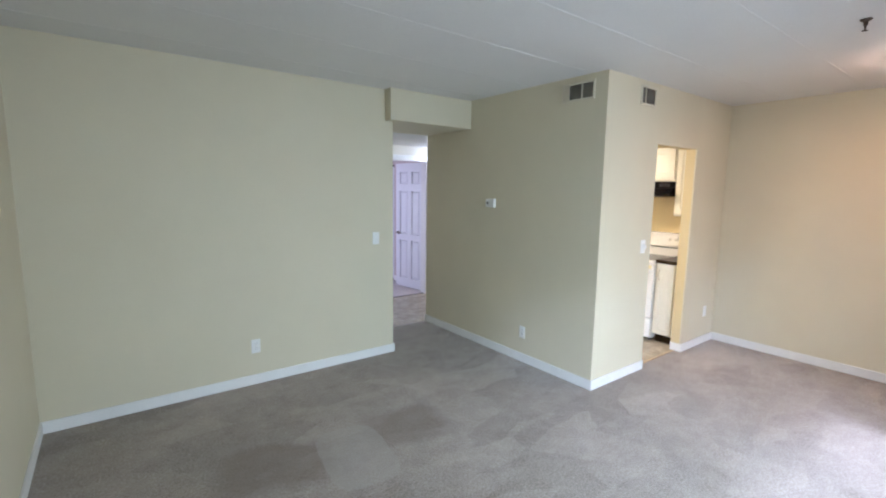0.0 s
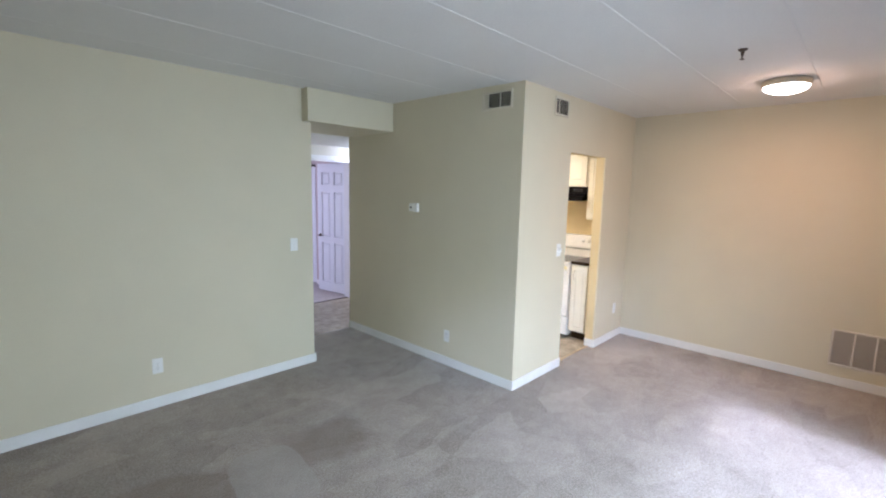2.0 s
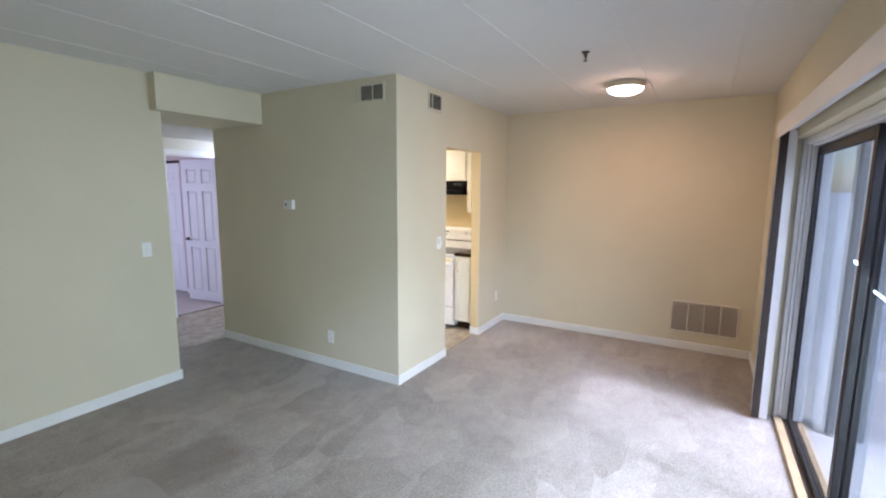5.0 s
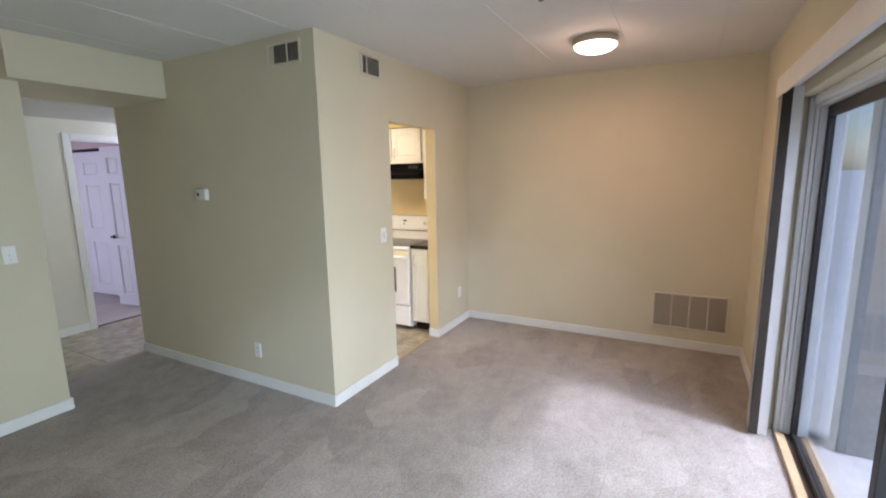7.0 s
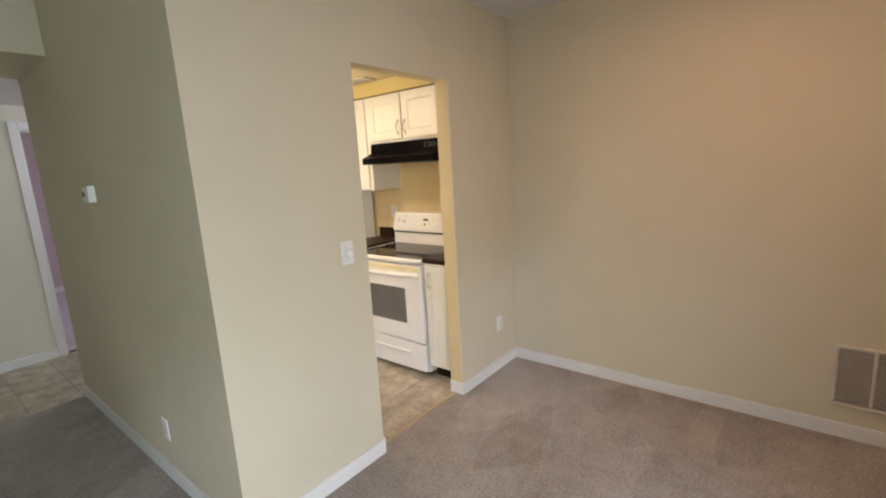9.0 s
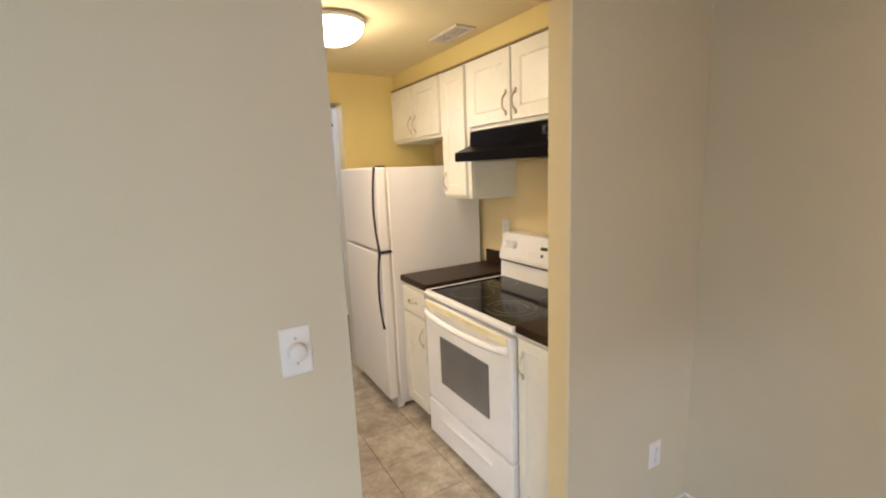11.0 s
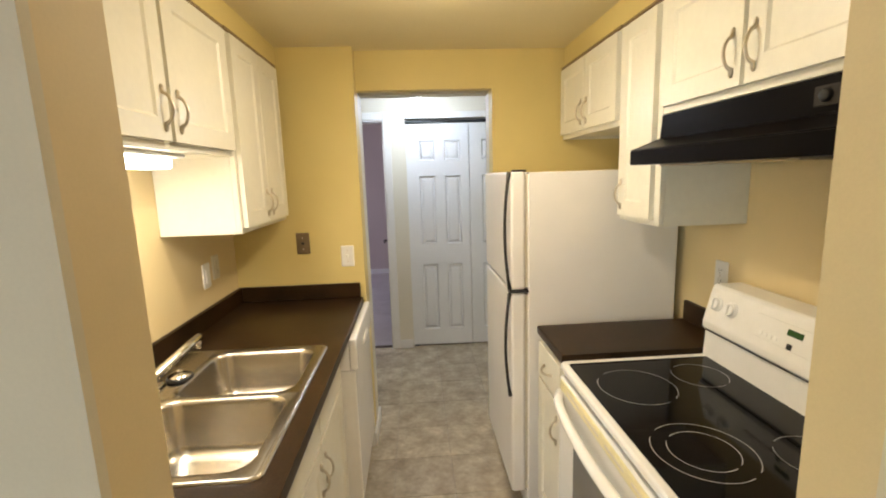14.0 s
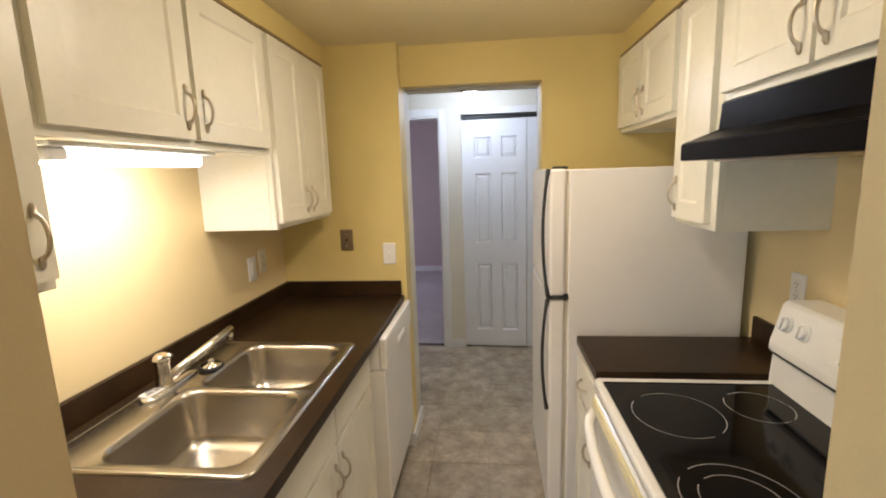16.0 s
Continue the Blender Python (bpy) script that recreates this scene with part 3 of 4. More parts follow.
part("track", block(-2.585, 0.935, -0.09, 0.03, 0.0, 0.022, bevel=0.002), BRONZE, slider, "dark metal track")


def glass_panel(x0, x1, y, name):
    p = part(name, block(x0, x0 + 0.05, y - 0.016, y + 0.016, 0.024, 1.922, bevel=0.003), RUBBER, slider, "glass leaf with black stiles")
    for nm, b in (("stile", (x1 - 0.05, x1, y - 0.016, y + 0.016, 0.024, 1.922)), ("top_rail", (x0 + 0.05, x1 - 0.05, y - 0.016, y + 0.016, 1.865, 1.922)), ("bottom_rail", (x0 + 0.05, x1 - 0.05, y - 0.016, y + 0.016, 0.024, 0.055))):
        q = part(nm, block(*b, bevel=0.003), RUBBER, p)
    g = part("pane", block(x0 + 0.05, x1 - 0.05, y - 0.003, y + 0.003, 0.055, 1.865), GLASS, p, "clear glass pane")
    g.visible_shadow = False


glass_panel(-0.27, 0.93, -0.015, "fixed_leaf")
glass_panel(-1.44, -0.22, -0.055, "sliding_leaf")
glass_panel(-2.58, -1.39, -0.015, "fixed_leaf")

blinds = thing("vertical_blinds", pose(0, -2.6, 0), "stack of pale vertical blinds drawn aside beneath a valance", "blinds")
part("valance", block(-2.75, 1.06, 0.085, 0.097, 1.995, 2.105, bevel=0.003), BLIND, blinds, "pale valance board")
part("valance_end", block(1.048, 1.06, 0.001, 0.085, 1.995, 2.105, bevel=0.002), BLIND, blinds)
part("headrail", block(-2.70, 1.03, 0.022, 0.068, 2.03, 2.075, bevel=0.004), ALU, blinds)
for k in range(13):
    bm = bmesh.new()
    x = 0.862 + 0.0115 * k
    n = 6
    loop = []
    for q in range(n + 1):
        u = q / n
        loop.append((x + 0.006 * math.sin(math.pi * u), 0.002 + 0.088 * u))
    for (xa, ya), (xb, yb) in zip(loop, loop[1:]):
        vs = [bm.verts.new(p) for p in ((xa, ya, 0.018), (xb, yb, 0.018), (xb, yb, 2.03), (xa, ya, 2.03))]
        vt = [bm.verts.new((v.co.x + 0.0012, v.co.y, v.co.z)) for v in vs]
        bm.faces.new(vs)
        bm.faces.new(vt[::-1])
    bmesh.ops.remove_doubles(bm, verts=bm.verts, dist=1e-5)
    part("slat", bm, BLIND, blinds)

# thin dark brown strip added over part of the stack's outer face
part("end_slat", block(0.8535, 0.857, 0.050, 0.096, 0.018, 2.03), DARKSTRIP, blinds, "dark brown strip at the end of the stack")

# outside: patio, low wall, post, pale ground to the horizon
structure("ground", block(-600, 600, -900, -2.84, -0.40, -0.22), PAVED, "pale gravelled ground reaching to the distance")
slabs("pavement", CONCRETE, (-5.0, 4.0, -5.6, -2.82, -0.22, -0.06), label="bright concrete patio slab")
single("porch_post", block(-0.02, 0.13, -0.10, 0.10, 0.0, 2.9, bevel=0.006), FENCE, pose(1.01, -3.06, -0.06), "grey painted porch post on the patio", "post")
low_wall = thing("patio_wall", pose(0, -5.6, -0.22), "low pale rendered wall along the patio", "garden wall")
part("wall_body", block(-5.0, 4.0, -0.10, 0.0, 0.0, 0.56, bevel=0.01), RENDER_W, low_wall)
part("coping", block(-5.03, 4.03, -0.13, 0.03, 0.562, 0.62, bevel=0.01), CONCRETE, low_wall)

# ---- fittings of the living room ----
def plate(m, kind, label, category, mat=PLASTIC, group=""):
    """A wall plate, 70 by 115 mm: kind is outlet, toggle, rocker, dimmer or blank."""
    ob = thing({"outlet": "wall_outlet", "dimmer": "dimmer_switch", "blank": "wall_plate"}.get(kind, "light_switch"), m, label, category, group)
    bm = bmesh.new()
    loops = []
    for inset, y in ((0, 0), (0, -0.003), (0.003, -0.0055), (0.006, -0.006)):
        loops.append([(x, y, z) for x, z in rounded(0.070 - 2 * inset, 0.115 - 2 * inset, 0.005)])
    part("cover", loft(bm, loops), mat, ob)
    for z in ((0.0, ) if kind == "outlet" else (0.03, -0.03)):
        c = lathe(bmesh.new(), [(0, 0.0012), (0.003, 0.0010), (0.0035, 0)], 10)
        bmesh.ops.rotate(c, verts=c.verts, matrix=Matrix.Rotation(radians(90), 3, "X"))
        bmesh.ops.translate(c, verts=c.verts, vec=(0, -0.006, z))
        part("screw", c, NICKEL, ob)
    if kind == "outlet":
        for z in (0.02, -0.02):
            s = part("socket", loft(bmesh.new(), [[(x, y, zz + z) for x, zz in rounded(0.034 - i, 0.028 - i, 0.010)] for i, y in ((0, -0.005), (0, -0.0075), (0.002, -0.008))]), mat, ob)
            sl = bmesh.new()
            box(sl, -0.0075, -0.0055, -0.0086, -0.0078, z - 0.001, z + 0.008)
            box(sl, 0.0055, 0.0075, -0.0086, -0.0078, z - 0.001, z + 0.007)
            box(sl, -0.002, 0.002, -0.0086, -0.0078, z - 0.010, z - 0.006)
            part("slots", sl, RUBBER, s)
    elif kind == "toggle":
        bm = block(-0.005, 0.005, -0.018, -0.005, -0.006, 0.010, bevel=0.002)
        part("toggle", bm, mat, ob)
    elif kind == "rocker":
        part("rocker", block(-0.0165, 0.0165, -0.011, -0.005, -0.033, 0.033, bevel=0.002), mat, ob)
    elif kind == "dimmer":
        bm = lathe(bmesh.new(), [(0, 0.021), (0.017, 0.020), (0.0195, 0.017), (0.021, 0.004), (0.0215, 0.0)], 28)
        bmesh.ops.rotate(bm, verts=bm.verts, matrix=Matrix.Rotation(radians(90), 3, "X"))
        bmesh.ops.translate(bm, verts=bm.verts, vec=(0, -0.006, 0))
        part("knob", bm, mat, ob, "round ivory dimmer knob", True)
    elif kind == "blank":
        c = lathe(bmesh.new(), [(0, 0.004), (0.007, 0.004), (0.008, 0)], 14)
        bmesh.ops.rotate(c, verts=c.verts, matrix=Matrix.Rotation(radians(90), 3, "X"))
        bmesh.ops.translate(c, verts=c.verts, vec=(0, -0.006, 0))
        part("jack", c, RUBBER, ob)
    return ob


plate(pose(0, 0.761, 0.284, 0, 0, FACE_W), "outlet", "white duplex outlet low on the thermostat wall", "outlet")
plate(pose(-2.155, 1.677, 0.318), "outlet", "white duplex outlet low on the long wall", "outlet")
plate(pose(2.0, 0, 0.35), "outlet", "white duplex outlet beside the dining corner", "outlet")
plate(pose(1.637, -2.6, 0.353, 0, 0, FACE_N), "outlet", "white outlet on the patio wall", "outlet")
plate(pose(-1.05, 1.677, 1.143), "toggle", "white toggle light switch near the hall entrance", "light switch")
plate(pose(0.649, 0, 1.137), "dimmer", "white rotary dimmer beside the kitchen opening", "dimmer")

tst = thing("thermostat", pose(0, 1.229, 1.479, 0, 0, FACE_W), "small white wall thermostat with a dark dial", "thermostat")
part("body", block(-0.062, 0.045, -0.028, 0.0, -0.040, 0.040, bevel=0.005, seg=2), PLASTIC, tst)
part("cover", block(0.0, 0.062, -0.034, 0.0, -0.043, 0.043, bevel=0.005, seg=2), PLASTIC, tst)
bm = lathe(bmesh.new(), [(0, 0.004), (0.011, 0.004), (0.012, 0)], 16)
bmesh.ops.rotate(bm, verts=bm.verts, matrix=Matrix.Rotation(radians(90), 3, "X"))
bmesh.ops.translate(bm, verts=bm.verts, vec=(-0.030, -0.028, 0.0))
part("dial", bm, RUBBER, tst, "small dark dial")


def register(m, w, h, bars, label, open_from=0.0, name="air_vent", mat=VENTM, upright=(), depth=0.012, tilt=16, back=VENTDARK, wide=0.007, shut=0.0):
    """A louvred register: frame, dark back and slats; upright: places of mullions across it."""
    ob = thing(name, m, label, "air vent")
    f = 0.018
    bm = bmesh.new()
    box(bm, -w / 2 - f, w / 2 + f, -depth, 0, h / 2, h / 2 + f, bevel=0.003)
    box(bm, -w / 2 - f, w / 2 + f, -depth, 0, -h / 2 - f, -h / 2, bevel=0.003)
    box(bm, -w / 2 - f, -w / 2, -depth, 0, -h / 2, h / 2, bevel=0.003)
    box(bm, w / 2, w / 2 + f, -depth, 0, -h / 2, h / 2, bevel=0.003)
    part("frame", bm, mat, ob)
    # flat sheet; VENTDARK's colour stands in for the shade inside the duct
    part("backing", block(-w / 2, w / 2, -0.002, -0.0005, -h / 2, h / 2), back, ob, "flat backing sheet behind the slats")
    if shut:
        part("damper", block(-w / 2, -w / 2 + shut, -0.006, -0.003, -h / 2, h / 2), mat, ob, "closed damper blade")
    for u in upright:
        part("mullion", block(u - wide / 2, u + wide / 2, -depth, -0.002, -h / 2, h / 2, bevel=0.002), mat, ob)
    for k in range(bars):
        z = -h / 2 + (k + 0.5) * h / bars
        bm = block(-w / 2, w / 2, -0.0045, 0.0045, -0.0009, 0.0009)
        bmesh.ops.rotate(bm, verts=bm.verts, matrix=Matrix.Rotation(radians(tilt), 3, "X"))
        bmesh.ops.translate(bm, verts=bm.verts, vec=(0, -0.0065, z))
        part("slat", bm, mat, ob)
    return ob


register(pose(0, 0.262, 2.387, 0, 0, FACE_W), 0.27, 0.112, 9, "metal supply air vent high on the thermostat wall", upright=(-0.088, 0.035), shut=0.047, tilt=22)
register(pose(0.566, 0, 2.386), 0.200, 0.120, 9, "metal supply air vent above the kitchen opening wall", upright=(-0.05, ))
register(pose(2.225, -2.182, 0.342, 0, 0, FACE_W), 0.566, 0.296, 24, "beige return air grille low on the dining wall", name="return_air_grille", wide=0.014, mat=GRILLE, upright=(-0.143, 0.0, 0.143), tilt=-35, back=FILTER)
register(pose(1.758, 1.06, KZ, 90, 0, 90), 0.24, 0.085, 4, "metal air vent in the kitchen ceiling", mat=GRILLE, upright=(0.0, ))

spr = thing("sprinkler_head", pose(0.15, -1.38, CZ), "brass fire sprinkler hanging from the ceiling", "sprinkler")
part("escutcheon", lathe(bmesh.new(), [(0, -0.001), (0.026, -0.001), (0.022, -0.008), (0.012, -0.014), (0, -0.014)], 24), BRONZE, spr)
bm = tube(bmesh.new(), [(0, 0, -0.012), (0, 0, -0.032)], 0.010, 10)
for s in (-1, 1):
    tube(bm, [(0.010 * s, 0, -0.030), (0.013 * s, 0, -0.040), (0.010 * s, 0, -0.050), (0, 0, -0.056)], 0.0028, 6)
part("sprinkler_frame", bm, BRONZE, spr)
part("deflector", lathe(bmesh.new(), [(0, -0.056), (0.013, -0.056), (0.013, -0.059), (0, -0.059)], 16), BRONZE, spr)


def flush_light(m, r, ring, glow, label, deep=0.075, rim=0.030):
    """A round flush ceiling lamp: metal ring and a bowl of lit glass."""
    ob = thing("ceiling_light", m, label, "ceiling light")
    part("ring", lathe(bmesh.new(), [(r * 0.9, -0.001), (r * 1.02, -0.001), (r * 1.05, -0.006), (r * 1.05, -rim), (r * 1.0, -rim - 0.004), (r * 0.97, -rim)], 48), ring, ob, smooth=True)
    pr = [(r * math.cos(radians(a)) * 1.0, -rim - (deep - rim) * math.sin(radians(a))) for a in range(0, 91, 9)]
    g = part("glass_bowl", lathe(bmesh.new(), pr[:-1] + [(0, -deep)], 48), glow, ob, "glowing frosted glass bowl", True)
    g.visible_shadow = False
    return ob


flush_light(pose(1.17, -1.47, CZ), 0.142, NICKEL, GLOW_W, "lit flush ceiling lamp with a brushed nickel ring", 0.098, 0.042)
flush_light(pose(1.145, 1.09, KZ), 0.140, TRIM, GLOW_K, "lit round flush lamp on the kitchen ceiling", 0.11, 0.02)
flush_light(pose(1.10, 3.05, KZ + 0.012), 0.135, TRIM, GLOW_H, "lit round flush lamp on the hall ceiling", 0.100, 0.02)


# ---- kitchen ----
WL, WR = 0.087, 2.225  # kitchen side walls


def cabinet_door(parent, x0, x1, z0, z1, y, handle="", side=1, drawer=False):
    """A framed door with a sunk panel on a cabinet's front (at -y); handle: low or high, at the side given."""
    w, h = x1 - x0, z1 - z0
    fr = min(0.058, w * 0.24) if not drawer else 0.025
    bm = panelled(w, h, 0.019, [(fr, w - fr, min(fr, h * 0.3), h - min(fr, h * 0.3))] if not drawer else [], 0.0065, 0.007, 0.03, 0.9)
    bmesh.ops.translate(bm, verts=bm.verts, vec=(x0, y, z0))
    d = part("drawer_front" if drawer else "door", bm, CAB, parent)
    if handle:
        hb = bmesh.new()
        if drawer:
            pull_flat(hb, (x0 + x1) / 2 - 0.048, (x0 + x1) / 2 + 0.048, (z0 + z1) / 2, y - 0.019)
        else:
            xx = x1 - 0.03 if side > 0 else x0 + 0.03
            za = z0 + 0.035 if handle == "low" else z1 - 0.155
            pull(hb, xx, za, za + 0.098, y - 0.019)
        part("pull", hb, NICKEL, d, "arched nickel pull", True)
    return d


def wall_cabinet(name, m, w, depth, z0, z1, doors, label, lip=True):
    """A wall cabinet with its back at y = 0; doors: (x0, x1, handle side)."""
    ob = thing(name, m, label, "cabinet", "white kitchen cabinets")
    bm = bmesh.new()
    box(bm, 0.001, w - 0.001, -depth + 0.02, -0.002, z0 + 0.012, z1)
    box(bm, 0.001, w - 0.001, -depth, -depth + 0.02, z0, z1, bevel=0.002)
    box(bm, 0.001, 0.02, -depth + 0.02, -0.002, z0, z0 + 0.012)
    box(bm, w - 0.02, w - 0.001, -depth + 0.02, -0.002, z0, z0 + 0.012)
    part("body", bm, CAB, ob)
    # strip drawn brown to stand for the shadow line along the top
    part("top_trim", block(0.001, w - 0.001, -depth - 0.012, -depth - 0.0005, z1 - 0.008, z1 + 0.002), TOPTRIM_SHADE, ob, "thin scribe strip coloured brown for the shade at the cabinet top")
    for x0, x1, side in doors:
        cabinet_door(ob, x0, x1, z0 + 0.022, z1 - 0.018, -depth - 0.001, "low", side)
    return ob


# left wall, from the dining-room end: tall, short pair above the sink, tall pair
LT = 2.102
wall_cabinet("wall_cabinet", pose(WL, 0.125, 0, 0, 0, FACE_E), 0.350, 0.30, 1.352, LT, [(0.02, 0.338, 1)], "white wall cabinet at the kitchen entrance")
wall_cabinet("wall_cabinet", pose(WL, 0.477, 0, 0, 0, FACE_E), 0.897, 0.30, 1.642, LT, [(0.014, 0.447, 1), (0.467, 0.886, -1)], "short white two-door cabinet over the sink")
wall_cabinet("wall_cabinet", pose(WL, 1.376, 0, 0, 0, FACE_E), 0.60, 0.305, 1.352, LT, [(0.02, 0.297, 1), (0.303, 0.580, -1)], "white two-door wall cabinet above the counter")

ucl = thing("under_cabinet_light", pose(WL, 0.535, 1.640, 0, 0, FACE_E), "lit fluorescent strip beneath the sink cabinet", "light fixture")
part("housing", block(0.0, 0.55, -0.27, -0.15, -0.012, 0.0, bevel=0.003), PLASTIC, ucl)
part("end_cap", block(0.0, 0.05, -0.26, -0.16, -0.04, -0.012, bevel=0.005), PLASTIC, ucl)
g = part("tube_cover", loft(bmesh.new(), [[(x, y - 0.21, z - 0.028) for y, z in rounded(0.085, 0.034, 0.012)] for x in (0.05, 0.50)]), GLOW_T, ucl, "glowing diffuser")
g.visible_shadow = False

# right wall: over the range, tall narrow, over the refrigerator
wall_cabinet("wall_cabinet", pose(WR, 1.122, 0, 0, 0, FACE_W), 0.76, 0.325, 1.728, LT, [(0.015, 0.372, 1), (0.388, 0.745, -1)], "short white two-door cabinet above the range hood")
wall_cabinet("wall_cabinet", pose(WR, 0.360, 0, 0, 0, FACE_W), 0.235, 0.325, 1.352, LT, [(0.015, 0.22, 1)], "narrow white wall cabinet by the kitchen entrance")
wall_cabinet("wall_cabinet", pose(WR, 1.418, 0, 0, 0, FACE_W), 0.294, 0.325, 1.350, LT, [(0.018, 0.262, -1)], "narrow tall white wall cabinet beside the hood")
wall_cabinet("wall_cabinet", pose(WR, 2.128, 0, 0, 0, FACE_W), 0.708, 0.330, 1.725, LT, [(0.016, 0.348, 1), (0.356, 0.692, -1)], "short white two-door cabinet above the refrigerator")


def base_cabinet(name, m, w, depth, layout, label):
    """A base cabinet on a dark toe kick; layout: (x0, x1, handle side, has a drawer)."""
    ob = thing(name, m, label, "cabinet", "white kitchen cabinets")
    bm = bmesh.new()
    box(bm, 0.001, w - 0.001, -depth, -0.003, 0.10, 0.12)
    box(bm, 0.001, 0.018, -depth, -0.003, 0.12, 0.862)
    box(bm, w - 0.018, w - 0.001, -depth, -0.003, 0.12, 0.862)
    box(bm, 0.018, w - 0.018, -depth, -depth + 0.018, 0.12, 0.862)
    box(bm, 0.018, w - 0.018, -0.012, -0.003, 0.12, 0.862)
    part("body", bm, CAB, ob)
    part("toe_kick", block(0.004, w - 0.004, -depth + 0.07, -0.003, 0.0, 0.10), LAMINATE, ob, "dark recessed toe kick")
    for x0, x1, side, drawer in layout:
        top = 0.85
        if drawer:
            cabinet_door(ob, x0, x1, 0.70, 0.845, -depth - 0.001, "low" if drawer == 2 else "", 1, True)
            top = 0.685
        cabinet_door(ob, x0, x1, 0.115, top, -depth - 0.001, "high", side)
    return ob


base_cabinet("base_cabinet", pose(WL, 0.125, 0, 0, 0, FACE_E), 0.335, 0.61, [(0.015, 0.32, 1, 1)], "white base cabinet by the kitchen entrance")
base_cabinet("base_cabinet", pose(WL, 0.462, 0, 0, 0, FACE_E), 0.978, 0.61, [(0.015, 0.535, 1, 1), (0.545, 0.962, -1, 1)], "white two-door base cabinet under the sink")
base_cabinet("base_cabinet", pose(WR, 0.338, 0, 0, 0, FACE_W), 0.213, 0.645, [(0.018, 0.20, -1, 0)], "narrow white base cabinet beside the range")
base_cabinet("base_cabinet", pose(WR, 1.426, 0, 0, 0, FACE_W), 0.312, 0.645, [(0.015, 0.295, 1, 2)], "narrow white base cabinet with a drawer beside the refrigerator")

# dishwasher
dw = thing("dishwasher", pose(WL, 1.444, 0, 0, 0, FACE_E), "white built-in dishwasher under the counter", "dishwasher")
part("tub", block(0.003, 0.597, -0.575, -0.01, 0.09, 0.862), APPL, dw)
part("door", block(0.004, 0.596, -0.688, -0.576, 0.115, 0.735, bevel=0.006, seg=2), APPL, dw)
part("control_panel", box(block(0.004, 0.596, -0.666, -0.576, 0.740, 0.860), 0.004, 0.596, -0.700, -0.667, 0.740, 0.878, bevel=0.008, seg=2), APPL, dw)
part("latch", block(0.22, 0.38, -0.706, -0.698, 0.775, 0.80, bevel=0.003), PLASTIC, dw)
part("kick_plate", block(0.006, 0.594, -0.59, -0.50, 0.0, 0.11), RUBBER, dw, "dark kick plate")


# countertops with back splash
def splash_top(name, m, w, depth, label, holes=(), end=False, thick=0.036):
    ob = thing(name, m, label, "countertop")
    bm = bmesh.new()
    z0, z1 = 0.866, 0.866 + thick
    (ha, hb, ya, yb) = holes[0] if holes else (None, None, None, None)
    xs = [0.0, ha, hb, w] if holes else [0.0, w]
    ys = [-depth, ya, yb, -0.021] if holes else [-depth, -0.021]
    made = {}

    def vert(x, y, z):
        return made.setdefault((x, y, z), None) or made.update({(x, y, z): bm.verts.new((x, y, z))}) or made[(x, y, z)]

    solid = {(i, j) for i in range(len(xs) - 1) for j in range(len(ys) - 1)} - ({(1, 1)} if holes else set())
    for i, j in solid:
        xa, xb, yc, yd = xs[i], xs[i + 1], ys[j], ys[j + 1]
        bm.faces.new([vert(*p) for p in ((xa, yc, z1), (xb, yc, z1), (xb, yd, z1), (xa, yd, z1))])
        bm.faces.new([vert(*p) for p in ((xa, yd, z0), (xb, yd, z0), (xb, yc, z0), (xa, yc, z0))])
        for (di, dj), (p, q) in {(-1, 0): ((xa, yd), (xa, yc)), (1, 0): ((xb, yc), (xb, yd)), (0, -1): ((xa, yc), (xb, yc)), (0, 1): ((xb, yd), (xa, yd))}.items():
            if (i + di, j + dj) not in solid:
                bm.faces.new([vert(*v) for v in ((*p, z0), (*q, z0), (*q, z1), (*p, z1))])
    front = [e for e in bm.edges if all(abs(v.co.y + depth) < 1e-6 for v in e.verts) and abs(e.verts[0].co.z - e.verts[1].co.z) < 1e-6]
    bmesh.ops.bevel(bm, geom=front, offset=0.006, segments=3, profile=0.5, affect="EDGES")
    part("worktop", bm, LAMINATE, ob)
    part("backsplash", block(0.0, w, -0.020, -0.001, 0.866, 0.985, bevel=0.003), LAMINATE, ob)
    if end:
        part("end_splash", block(w - 0.019, w, -depth + 0.012, -0.021, 0.904, 0.985, bevel=0.003), LAMINATE, ob)
    return ob


splash_top("countertop", pose(WL, 0.125, 0, 0, 0, FACE_E), 1.922, 0.665, "dark brown laminate counter with a back splash and sink cut-out", [(0.445, 1.18, -0.575, -0.105)], True)
splash_top("countertop", pose(WR, 0.338, 0, 0, 0, FACE_W), 0.213, 0.665, "narrow dark brown laminate counter beside the range")
splash_top("countertop", pose(WR, 1.434, 0, 0, 0, FACE_W), 0.322, 0.665, "dark brown laminate counter between range and refrigerator")

# sink: x runs along the wall, y from the wall to the room
SK0, SK1 = 0.545, 1.325
sink = thing("kitchen_sink", pose(WL, SK0, 0.903, 0, 0, FACE_E), "double-bowl stainless steel sink set in the counter", "sink")
SW = SK1 - SK0
bm = bmesh.new()
ya, yb, deck = -0.600, -0.065, -0.175
cut = 0.395
cells = ((0.0, cut, ya, deck), (cut, SW, ya, deck))
